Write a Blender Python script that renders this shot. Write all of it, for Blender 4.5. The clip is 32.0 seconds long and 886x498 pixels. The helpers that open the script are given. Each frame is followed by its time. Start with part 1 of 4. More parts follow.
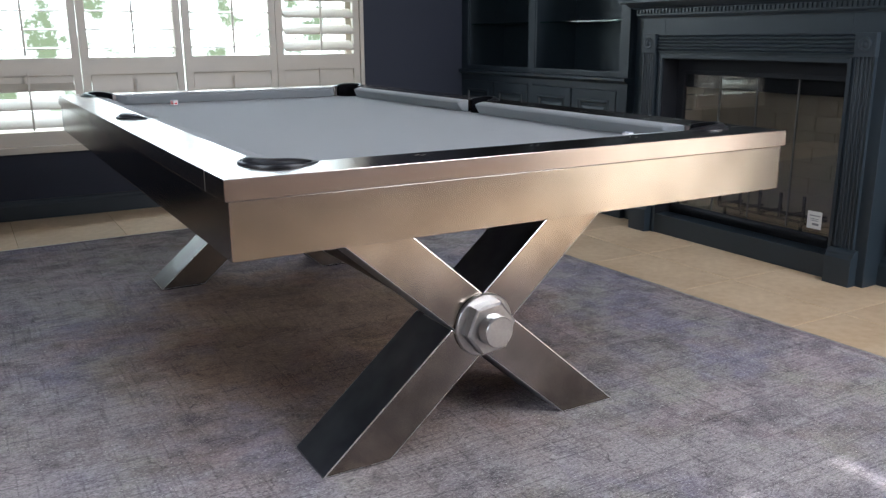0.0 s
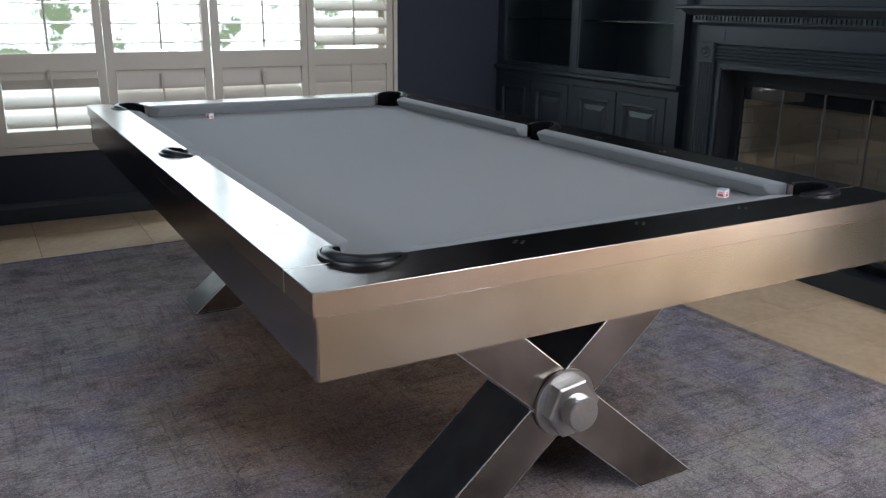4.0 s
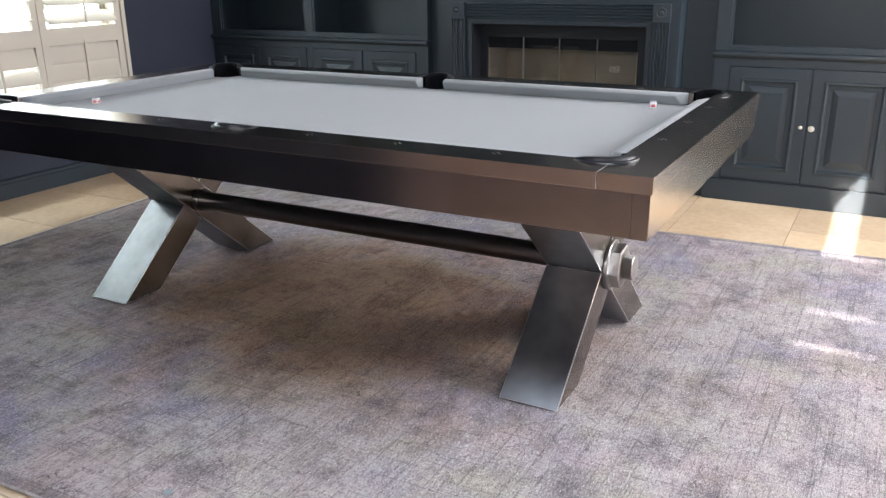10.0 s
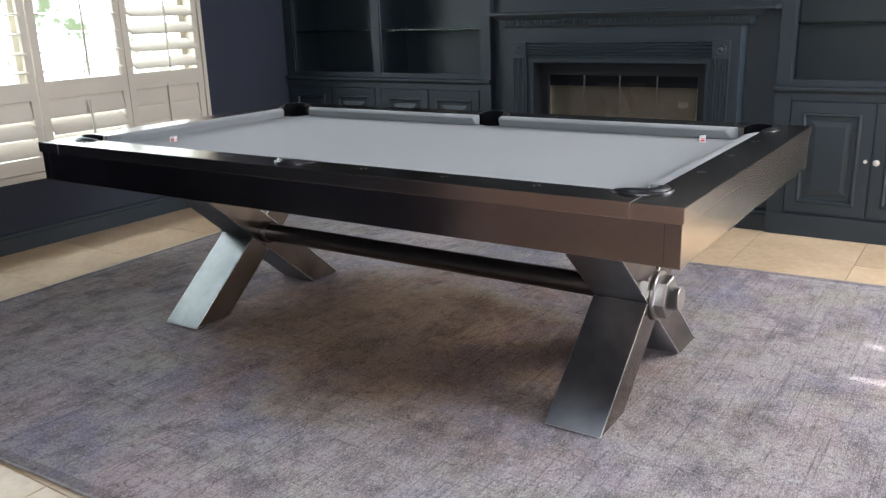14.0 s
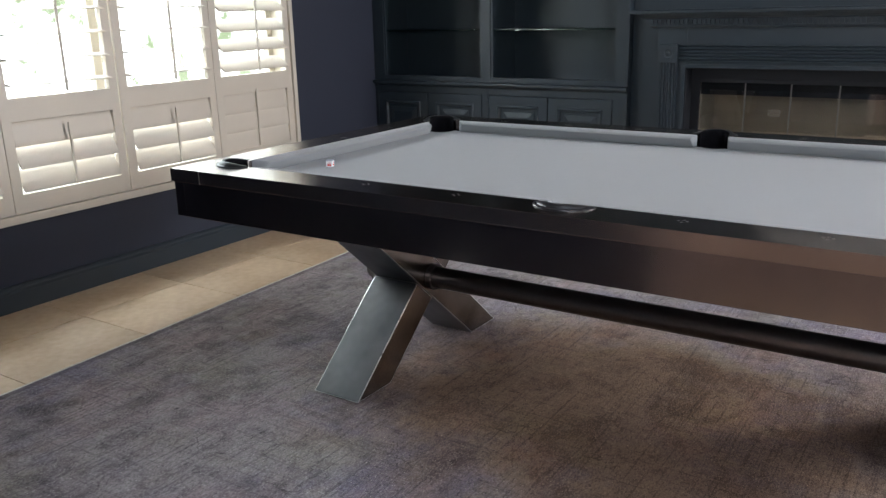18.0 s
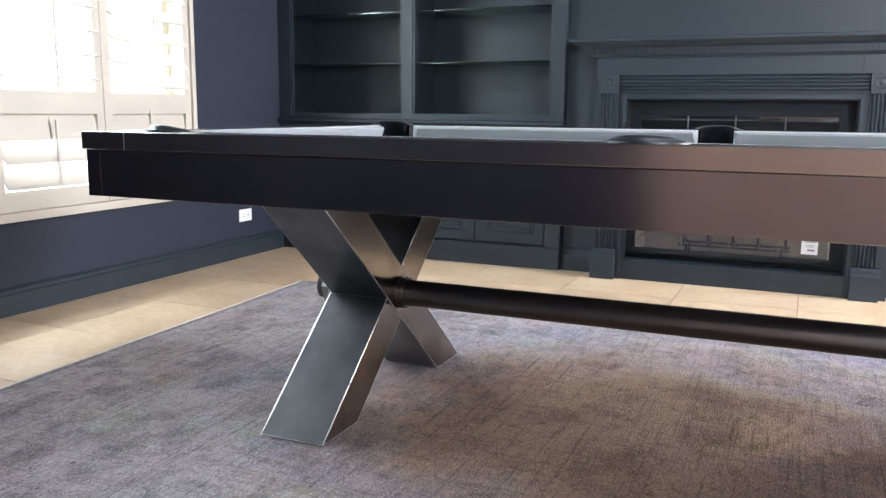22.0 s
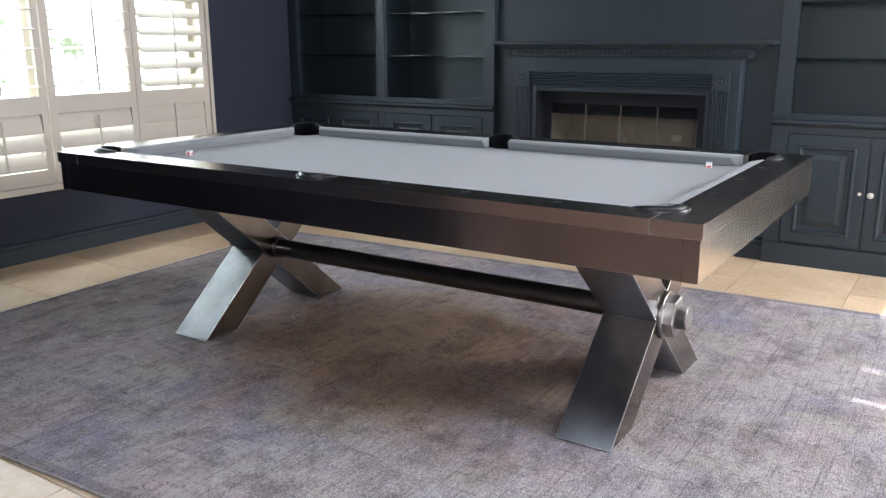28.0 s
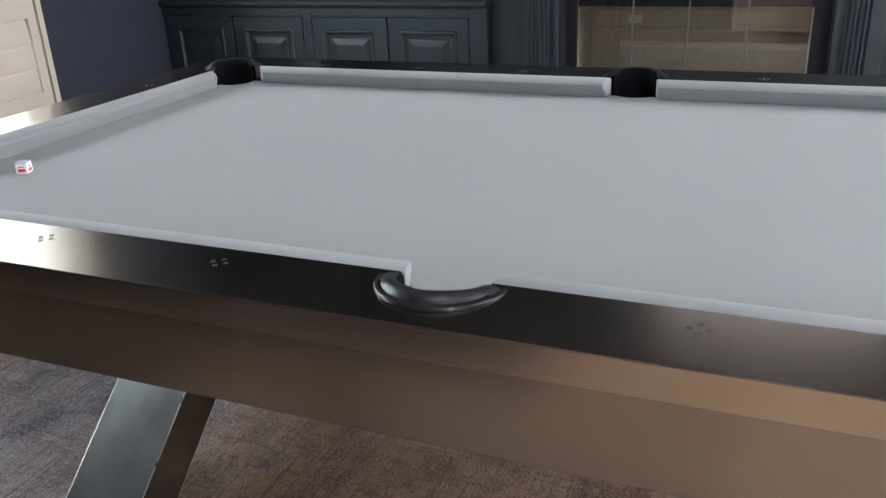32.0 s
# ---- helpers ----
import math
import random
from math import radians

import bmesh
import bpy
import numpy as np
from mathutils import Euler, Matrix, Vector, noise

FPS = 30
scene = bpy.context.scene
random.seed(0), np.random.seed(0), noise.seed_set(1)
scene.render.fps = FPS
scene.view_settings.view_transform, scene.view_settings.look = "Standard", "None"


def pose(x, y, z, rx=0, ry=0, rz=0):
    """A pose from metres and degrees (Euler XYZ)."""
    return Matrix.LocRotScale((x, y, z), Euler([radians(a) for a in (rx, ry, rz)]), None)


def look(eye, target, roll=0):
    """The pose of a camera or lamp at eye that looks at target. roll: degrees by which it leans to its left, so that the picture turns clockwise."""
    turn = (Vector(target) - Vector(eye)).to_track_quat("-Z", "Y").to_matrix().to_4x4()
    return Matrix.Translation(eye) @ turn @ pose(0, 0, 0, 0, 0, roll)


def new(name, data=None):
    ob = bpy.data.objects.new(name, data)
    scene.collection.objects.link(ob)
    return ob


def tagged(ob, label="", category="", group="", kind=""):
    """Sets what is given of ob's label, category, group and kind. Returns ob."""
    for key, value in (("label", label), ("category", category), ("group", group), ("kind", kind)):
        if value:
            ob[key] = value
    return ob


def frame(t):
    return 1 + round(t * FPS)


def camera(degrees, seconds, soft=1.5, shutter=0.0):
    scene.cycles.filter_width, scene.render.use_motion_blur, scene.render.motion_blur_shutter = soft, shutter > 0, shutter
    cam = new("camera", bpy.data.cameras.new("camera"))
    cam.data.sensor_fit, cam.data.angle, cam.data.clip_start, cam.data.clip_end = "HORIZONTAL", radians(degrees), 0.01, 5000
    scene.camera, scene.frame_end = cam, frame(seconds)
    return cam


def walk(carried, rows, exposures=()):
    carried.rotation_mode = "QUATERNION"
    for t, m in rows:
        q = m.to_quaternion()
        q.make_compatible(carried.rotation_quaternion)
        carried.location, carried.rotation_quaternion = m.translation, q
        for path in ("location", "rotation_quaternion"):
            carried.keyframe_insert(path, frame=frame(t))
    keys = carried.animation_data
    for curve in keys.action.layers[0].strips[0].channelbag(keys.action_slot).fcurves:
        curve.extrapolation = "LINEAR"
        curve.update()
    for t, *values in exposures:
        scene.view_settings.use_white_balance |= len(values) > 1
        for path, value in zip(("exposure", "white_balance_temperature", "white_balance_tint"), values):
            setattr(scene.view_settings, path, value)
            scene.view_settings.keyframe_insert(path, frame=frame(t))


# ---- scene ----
cam = camera(56.2, 32.0, soft=1.4)
PATH = [
    (0, (-1.083, -2.654, 1.032), (-0.116, -0.974, 0.536), -0.30),
    (0.5, (-1.107, -2.815, 1.027), (-0.17, -1.115, 0.545), -0.05),
    (1, (-1.123, -2.901, 1.024), (-0.203, -1.192, 0.542), -0.05),
    (1.5, (-1.133, -2.928, 1.03), (-0.214, -1.219, 0.55), 0.05),
    (2, (-1.139, -2.923, 1.031), (-0.215, -1.215, 0.551), 0.05),
    (2.5, (-1.141, -2.912, 1.034), (-0.216, -1.204, 0.557), 0.15),
    (3, (-1.132, -2.746, 1.05), (-0.202, -1.038, 0.585), 0.25),
    (3.5, (-1.147, -2.575, 1.191), (-0.215, -0.877, 0.694), 0.50),
    (5.5, (-0.9, -1.634, 1.223), (0.189, -0.155, 0.432), 0.6),
    (6, (-0.947, -1.499, 1.216), (0.27, -0.122, 0.429), -0.2),
    (6.5, (-1.148, -1.425, 1.204), (0.24, -0.193, 0.458), -2.8),
    (7, (-1.426, -1.486, 1.208), (0.039, -0.332, 0.485), -3.2),
    (7.5, (-1.645, -1.488, 1.21), (-0.107, -0.436, 0.484), -2.7),
    (8, (-1.859, -1.45, 1.188), (-0.194, -0.591, 0.489), -2.1),
    (8.5, (-2.037, -1.476, 1.203), (-0.334, -0.692, 0.505), -0.8),
    (9, (-2.242, -1.59, 1.196), (-0.565, -0.733, 0.524), -0.7),
    (9.5, (-2.392, -1.622, 1.21), (-0.713, -0.759, 0.55), -0.4),
    (10, (-2.461, -1.709, 1.236), (-0.801, -0.797, 0.593), -0.7),
    (10.5, (-2.519, -1.821, 1.235), (-0.942, -0.756, 0.618), -1.9),
    (11, (-2.542, -1.876, 1.229), (-0.981, -0.776, 0.636), -2.1),
    (11.5, (-2.546, -1.893, 1.23), (-0.987, -0.781, 0.653), -2.0),
    (12, (-2.515, -1.865, 1.229), (-0.947, -0.763, 0.659), -1.9),
    (12.5, (-2.459, -1.796, 1.223), (-0.881, -0.704, 0.659), -1.9),
    (13, (-2.445, -1.78, 1.227), (-0.856, -0.701, 0.667), -1.9),
    (13.5, (-2.476, -1.804, 1.244), (-0.884, -0.729, 0.689), -2.0),
    (15.5, (-2.543, -1.863, 1.24), (-0.96, -0.771, 0.689), -1.0),
    (16, (-2.515, -1.822, 1.24), (-0.93, -0.741, 0.678), -0.7),
    (16.5, (-2.461, -1.623, 1.229), (-0.869, -0.55, 0.668), -0.7),
    (17, (-2.386, -1.378, 1.227), (-0.796, -0.304, 0.662), -1.3),
    (17.5, (-2.322, -1.124, 1.243), (-0.731, -0.047, 0.686), -1.4),
    (18, (-2.34, -0.808, 1.246), (-0.741, 0.257, 0.691), -1.4),
    (18.5, (-2.253, -0.593, 1.228), (-0.645, 0.459, 0.675), -1.9),
    (19, (-2.179, -0.377, 1.147), (-0.478, 0.52, 0.597), -2.7),
    (19.5, (-2.158, -0.279, 0.995), (-0.373, 0.476, 0.502), -1.6),
    (20, (-2.169, -0.29, 0.868), (-0.357, 0.477, 0.512), -1.7),
    (20.5, (-2.125, -0.289, 0.855), (-0.317, 0.496, 0.514), -1.0),
    (21, (-2.136, -0.282, 0.855), (-0.337, 0.527, 0.526), -0.7),
    (21.5, (-2.143, -0.268, 0.856), (-0.338, 0.527, 0.526), 0.2),
    (22, (-2.146, -0.266, 0.855), (-0.337, 0.522, 0.525), 0.5),
    (22.5, (-2.156, -0.275, 0.856), (-0.344, 0.508, 0.532), 0.8),
    (23, (-2.168, -0.261, 0.855), (-0.353, 0.514, 0.528), 0.9),
    (23.5, (-2.138, -0.255, 1.003), (-0.338, 0.537, 0.643), 0.8),
    (24, (-2.18, -0.326, 1.148), (-0.41, 0.454, 0.639), 0.7),
    (24.5, (-2.211, -0.579, 1.197), (-0.467, 0.255, 0.684), 0.8),
    (25, (-2.283, -0.784, 1.212), (-0.591, 0.15, 0.696), 0.5),
    (25.5, (-2.379, -0.977, 1.203), (-0.69, -0.039, 0.688), 0.4),
    (26, (-2.406, -1.227, 1.203), (-0.726, -0.273, 0.684), 0.5),
    (26.5, (-2.439, -1.435, 1.182), (-0.762, -0.465, 0.689), 0.1),
    (28.5, (-2.663, -1.83, 1.224), (-1.044, -0.762, 0.735), -0.2),
    (29, (-2.669, -1.84, 1.223), (-1.046, -0.777, 0.734), -0.0),
    (29.5, (-2.597, -1.769, 1.218), (-0.943, -0.768, 0.706), 0.4),
    (30, (-2.428, -1.529, 1.215), (-0.761, -0.572, 0.66), 0.5),
    (30.5, (-2.195, -1.254, 1.206), (-0.542, -0.282, 0.638), 0.3),
    (31, (-1.947, -0.93, 1.214), (-0.305, 0.058, 0.64), 0.1),
    (31.5, (-1.699, -0.586, 1.225), (-0.006, 0.294, 0.626), -1.5),
    (32, (-1.392, -0.342, 1.196), (0.306, 0.388, 0.431), -2.6),
]
EXPOSURES = [(0, 1.63, 5880, 10), (2.4, 1.52, 5880, 10), (3, 1.20, 5880, 10), (3.5, 1.16, 5880, 10), (5.5, 1.72, 6000, 13), (6, 1.87, 5980, 14), (7, 2.50, 6200, 14), (8, 2.90, 6220, 12), (9, 2.72, 6230, 11), (11, 2.21, 6160, 11), (13, 2.11, 6160, 10), (15.5, 2.07, 6160, 10), (16, 2.12, 6160, 10),
             (17, 2.74, 6250, 12), (18, 2.15, 6250, 12), (19, 2.43, 6220, 14), (20, 3.20, 5940, 11), (23, 3.25, 5940, 11), (24, 2.83, 6150, 12), (25, 2.68, 6000, 12), (26, 2.38, 5860, 12), (30, 2.26, 6300, 11), (31, 2.95, 6330, 13), (32, 2.52, 6220, 11)]
walk(cam, [(t, look(eye, target, roll)) for t, eye, target, roll in PATH], exposures=EXPOSURES)

# ---- world, sun and large lights ----
SUN_EL, SUN_TRAVEL = radians(17.5), radians(-0.6)   # low afternoon sun from the west, through the west window
world = bpy.data.worlds.new("sky")
scene.world = world
world.use_nodes = True
wn = world.node_tree.nodes
sky = wn.new("ShaderNodeTexSky")
sky.sky_type, sky.sun_disc = "NISHITA", False
sky.sun_elevation, sky.sun_rotation = SUN_EL, radians(270)
world.node_tree.links.new(sky.outputs[0], wn["Background"].inputs[0])
wn["Background"].inputs[1].default_value = 0.05

sun = new("sun", bpy.data.lights.new("sun", "SUN"))
sun.data.energy, sun.data.angle, sun.data.color = 5.0, radians(0.25), (1.0, 0.93, 0.82)
sun.matrix_world = look((0, 0, 0), (math.cos(SUN_EL) * math.cos(SUN_TRAVEL), -math.cos(SUN_EL) * math.sin(SUN_TRAVEL), -math.sin(SUN_EL)))


def opening_light(name, eye, target, w, h, watts, colour):
    """A rectangular lamp in an opening: sky at the windows, added fill at the ceiling."""
    lamp = new(name, bpy.data.lights.new(name, "AREA"))
    lamp.data.shape, lamp.data.size, lamp.data.size_y = "RECTANGLE", w, h
    lamp.data.energy, lamp.data.color = watts, colour
    lamp.matrix_world = look(eye, target)
    return lamp


# the first two are overhead fill in unseen ceiling openings, both added
opening_light("overhead_fill_light", (0.3, -3.05, 3.26), (0.3, -2.6, 0.0), 2.4, 1.8, 7, (0.90, 0.95, 1.0))
opening_light("west_overhead_fill_light", (-1.84, -0.45, 3.26), (-1.84, -0.44, 0.0), 1.2, 1.1, 4.5, (0.84, 0.92, 1.0))
opening_light("south_window_light", (1.68, -4.50, 2.00), (0.65, -1.0, 1.35), 1.35, 1.8, 60, (0.96, 0.96, 0.98))
opening_light("west_window_light", (-2.88, -2.1, 1.45), (-1.2, -1.8, 0.8), 1.1, 0.9, 17, (0.88, 0.94, 1.0))
opening_light("north_window_light", (0.16, 3.55, 2.35), (0.16, 0.9, 0.75), 2.7, 1.4, 54, (0.84, 0.92, 1.0))


# ---- materials ----
def material(name, colour, rough=0.5, metal=0.0, vary=0.12, scale=6.0, fine=120.0, bump=0.05, stretch=(1, 1, 1), spec=0.5, random=0.0, second=None):
    """A surface with broad and fine variation of colour, gloss and relief, at world size."""
    m = bpy.data.materials.new(name)
    m.use_nodes = True
    n, l = m.node_tree.nodes, m.node_tree.links
    p = n["Principled BSDF"]
    co = n.new("ShaderNodeTexCoord")
    mp = n.new("ShaderNodeMapping")
    mp.inputs["Scale"].default_value = stretch
    l.new(co.outputs["Object"], mp.inputs[0])
    broad, small = n.new("ShaderNodeTexNoise"), n.new("ShaderNodeTexNoise")
    broad.inputs["Scale"].default_value, broad.inputs["Detail"].default_value = scale, 5
    small.inputs["Scale"].default_value, small.inputs["Detail"].default_value = fine, 3
    l.new(mp.outputs[0], broad.inputs[0])
    l.new(mp.outputs[0], small.inputs[0])
    mix = n.new("ShaderNodeMix")
    mix.data_type = "RGBA"
    lo = tuple(c * (1 - vary) for c in colour) if second is None else second
    mix.inputs[6].default_value, mix.inputs[7].default_value = (*lo, 1), (*(min(1, c * (1 + vary)) for c in colour), 1)
    ramp = n.new("ShaderNodeMapRange")
    ramp.inputs["From Min"].default_value, ramp.inputs["From Max"].default_value = 0.3, 0.7
    both = n.new("ShaderNodeMath")
    both.operation = "MULTIPLY_ADD"
    both.inputs[1].default_value = 0.35
    l.new(small.outputs[0], both.inputs[0])
    half = n.new("ShaderNodeMath")
    half.operation = "MULTIPLY"
    half.inputs[1].default_value = 0.65
    l.new(broad.outputs[0], half.inputs[0])
    l.new(half.outputs[0], both.inputs[2])
    l.new(both.outputs[0], ramp.inputs[0])
    l.new(ramp.outputs[0], mix.inputs[0])
    out = mix.outputs[2]
    if random:
        info, hsv, rng = n.new("ShaderNodeObjectInfo"), n.new("ShaderNodeHueSaturation"), n.new("ShaderNodeMapRange")
        rng.inputs["To Min"].default_value, rng.inputs["To Max"].default_value = 1 - random, 1 + random
        l.new(info.outputs["Random"], rng.inputs[0])
        l.new(rng.outputs[0], hsv.inputs["Value"])
        l.new(out, hsv.inputs["Color"])
        out = hsv.outputs[0]
    l.new(out, p.inputs["Base Color"])
    gloss = n.new("ShaderNodeMapRange")
    gloss.inputs["To Min"].default_value, gloss.inputs["To Max"].default_value = rough * 0.85, min(1, rough * 1.2)
    l.new(broad.outputs[0], gloss.inputs[0])
    l.new(gloss.outputs[0], p.inputs["Roughness"])
    p.inputs["Metallic"].default_value = metal
    p.inputs["Specular IOR Level"].default_value = spec
    if bump:
        b = n.new("ShaderNodeBump")
        b.inputs["Strength"].default_value, b.inputs["Distance"].default_value = bump, 0.004
        l.new(small.outputs[0], b.inputs["Height"])
        l.new(b.outputs[0], p.inputs["Normal"])
    return m


def steel(name, colour, dark, rough, cloud=3.2):
    """Satin steel with a cloudy patina."""
    m = bpy.data.materials.new(name)
    m.use_nodes = True
    n, l = m.node_tree.nodes, m.node_tree.links
    p = n["Principled BSDF"]
    co = n.new("ShaderNodeTexCoord")

    def noise_of(scale, detail, lo, hi, to_lo, to_hi):
        t, r = n.new("ShaderNodeTexNoise"), n.new("ShaderNodeMapRange")
        t.inputs["Scale"].default_value, t.inputs["Detail"].default_value, t.inputs["Roughness"].default_value = scale, detail, 0.6
        r.inputs["From Min"].default_value, r.inputs["From Max"].default_value = lo, hi
        r.inputs["To Min"].default_value, r.inputs["To Max"].default_value = to_lo, to_hi
        l.new(co.outputs["Object"], t.inputs[0])
        l.new(t.outputs[0], r.inputs[0])
        return r.outputs[0]

    mix = n.new("ShaderNodeMix")
    mix.data_type = "RGBA"
    mix.inputs[6].default_value, mix.inputs[7].default_value = (*dark, 1), (*colour, 1)
    l.new(noise_of(cloud, 3, 0.30, 0.70, 0.0, 1.0), mix.inputs[0])
    l.new(mix.outputs[2], p.inputs["Base Color"])
    l.new(noise_of(cloud * 0.8, 2, 0.3, 0.7, rough * 0.94, rough * 1.06), p.inputs["Roughness"])
    p.inputs["Metallic"].default_value = 1.0
    return m


def clear_glass(name, tint=(0.93, 0.97, 0.95), gloss=0.02, mirror=0.05):
    """A thin pane: straight through, with the mirror image that its angle gives."""
    m = bpy.data.materials.new(name)
    m.use_nodes = True
    n, l = m.node_tree.nodes, m.node_tree.links
    n.remove(n["Principled BSDF"])
    see, shine, mix, edge, power, lift = (n.new("ShaderNode" + k) for k in ("BsdfTransparent", "BsdfGlossy", "MixShader", "LayerWeight", "Math", "MapRange"))
    see.inputs[0].default_value = (*tint, 1)
    shine.inputs["Roughness"].default_value = gloss
    power.operation = "POWER"
    power.inputs[1].default_value = 4.0
    l.new(edge.outputs["Facing"], power.inputs[0])
    lift.inputs["To Min"].default_value, lift.inputs["To Max"].default_value = mirror, 1.0
    l.new(power.outputs[0], lift.inputs[0])
    l.new(lift.outputs[0], mix.inputs[0])
    l.new(see.outputs[0], mix.inputs[1])
    l.new(shine.outputs[0], mix.inputs[2])
    l.new(mix.outputs[0], n["Material Output"].inputs[0])
    return m


NAVY = material("navy_paint", (0.016, 0.025, 0.033), 0.44, vary=0.10, scale=3, fine=260, bump=0.05, spec=0.5)
NAVY_WALL = material("navy_wall_paint", (0.021, 0.025, 0.040), 0.6, vary=0.10, scale=1.5, fine=300, bump=0.12, spec=0.35)
CREAM = material("cream_shutter_paint", (0.51, 0.462, 0.385), 0.42, vary=0.05, scale=4, fine=200, bump=0.02)
PLASTER = material("pale_plaster", (0.76, 0.72, 0.64), 0.8, vary=0.06, scale=2, fine=160, bump=0.15)
CEILING = material("taupe_ceiling_paint", (0.42, 0.365, 0.33), 0.9, vary=0.03, bump=0.1)
CLOTH = material("grey_felt", (0.214, 0.223, 0.230), 0.95, vary=0.035, scale=2.2, fine=900, bump=0.25, spec=0.15)
CLOTH.node_tree.nodes["Principled BSDF"].inputs["Sheen Weight"].default_value = 0.16
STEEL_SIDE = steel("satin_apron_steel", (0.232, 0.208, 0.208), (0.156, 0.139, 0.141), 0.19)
# the aprons' one steel, lightened here for the brightness reflected at the ends
STEEL_END_LIT = steel("lit_end_apron_steel", (0.325, 0.298, 0.270), (0.170, 0.148, 0.130), 0.22, 2.6)
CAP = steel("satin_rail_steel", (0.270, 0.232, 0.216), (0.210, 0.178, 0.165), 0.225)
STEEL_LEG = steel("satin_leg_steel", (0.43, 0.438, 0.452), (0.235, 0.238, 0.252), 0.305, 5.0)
# same steel, darkened to dim the window's reflection in the north legs
STEEL_LEG_DIMMED = steel("dimmed_leg_steel", (0.270, 0.276, 0.282), (0.145, 0.148, 0.155), 0.32, 5.0)
# leg steel with warm light from the south put into its colour
STEEL_LEG_FACE_LIT = steel("lit_leg_face_steel", (0.40, 0.355, 0.310), (0.135, 0.114, 0.098), 0.21, 3.4)
# rail steel with reflected light put into its colour: outer faces, then joint glints
CAP_SIDE_LIT = steel("lit_rail_side_steel", (0.335, 0.292, 0.272), (0.255, 0.220, 0.205), 0.22)
JOINT_GLINT = steel("joint_glint_steel", (0.52, 0.48, 0.45), (0.36, 0.33, 0.31), 0.32, 8.0)
POLISHED = material("polished_edge_steel", (0.78, 0.77, 0.75), 0.28, metal=1.0, vary=0.15, scale=20, fine=90, bump=0.0)
BOLT = material("bright_bolt_steel", (0.42, 0.405, 0.39), 0.36, metal=1.0, vary=0.08, scale=14, fine=140, bump=0.01, second=(0.33, 0.318, 0.305))
PIPE = material("dark_bronze_pipe", (0.13, 0.118, 0.114), 0.3, metal=1.0, vary=0.15, scale=8, fine=120, bump=0.01)
LEATHER = material("black_pocket_leather", (0.008, 0.008, 0.010), 0.36, vary=0.2, scale=30, fine=500, bump=0.08)
LINER = material("black_pocket_liner", (0.004, 0.004, 0.005), 0.9, vary=0.2, scale=30, fine=300, bump=0.1, spec=0.05)
SLATE = material("dark_underside_board", (0.03, 0.028, 0.026), 0.7, vary=0.2)
UNDERSIDE = material("grey_underside_board", (0.13, 0.14, 0.165), 0.7, vary=0.15, scale=4, fine=80, bump=0.05)
SIGHT = material("pearl_sight", (0.022, 0.021, 0.020), 0.3, metal=0.0, vary=0.05, bump=0)
CHALK_PAPER = material("chalk_paper", (0.80, 0.78, 0.77), 0.7, vary=0.04, scale=60, fine=400, bump=0.05)
CHALK_TOP = material("grey_chalk", (0.42, 0.43, 0.50), 0.95, vary=0.15, scale=90, fine=600, bump=0.3)
RED_INK = material("red_ink", (0.62, 0.06, 0.05), 0.6, vary=0.05, bump=0)
GREY_INK = material("grey_ink", (0.25, 0.25, 0.27), 0.6, vary=0.05, bump=0)
TILE = material("travertine_tile", (0.62, 0.486, 0.330), 0.38, vary=0.08, scale=3.2, fine=26, bump=0.03, second=(0.47, 0.318, 0.180), random=0.09)
# browns of unseen walls, chosen for what the table's steel reflects
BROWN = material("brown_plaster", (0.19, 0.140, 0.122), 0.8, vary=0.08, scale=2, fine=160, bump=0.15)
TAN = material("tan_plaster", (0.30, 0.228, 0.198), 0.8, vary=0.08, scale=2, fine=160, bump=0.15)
GROUT = material("sandy_grout", (0.36, 0.265, 0.165), 0.9, vary=0.15, scale=20, fine=300, bump=0.2)
IRON = material("black_firebox_metal", (0.010, 0.011, 0.014), 0.6, vary=0.2, scale=12, fine=300, bump=0.04, spec=0.25)
EDGE = material("satin_metal_edge", (0.11, 0.107, 0.098), 0.5, metal=0.2, vary=0.05, bump=0)
# back-wall bricks: browner and a little darker than the side bricks
BACKBRICK = material("brown_back_firebrick", (0.37, 0.315, 0.240), 0.9, vary=0.2, scale=5, fine=120, bump=0.3, random=0.03)
FIREBRICK = material("cream_firebrick", (0.44, 0.39, 0.31), 0.9, vary=0.14, scale=9, fine=120, bump=0.3, random=0.025)
MORTAR = material("firebrick_mortar", (0.345, 0.293, 0.223), 0.95, vary=0.1, bump=0.2)
CHROME = material("bright_metal", (0.72, 0.71, 0.68), 0.16, metal=1.0, vary=0.05, scale=40, fine=200, bump=0)
KNOB = material("satin_nickel", (0.66, 0.63, 0.58), 0.42, metal=0.6, vary=0.06, scale=40, fine=200, bump=0)
PLATE = material("white_plastic", (0.78, 0.77, 0.74), 0.4, vary=0.03, bump=0)
TAGPAPER = material("white_tag_paper", (0.82, 0.82, 0.80), 0.7, vary=0.04, bump=0.02)
PANE = clear_glass("window_glass")
FIREGLASS = clear_glass("smoked_fire_glass", (0.82, 0.82, 0.80), 0.01, 0.11)
SHELFGLASS = clear_glass("green_shelf_glass", (0.70, 0.86, 0.80), 0.01)
PAVING = material("pale_paving", (0.55, 0.53, 0.49), 0.8, vary=0.1, scale=2, fine=40, bump=0.1)


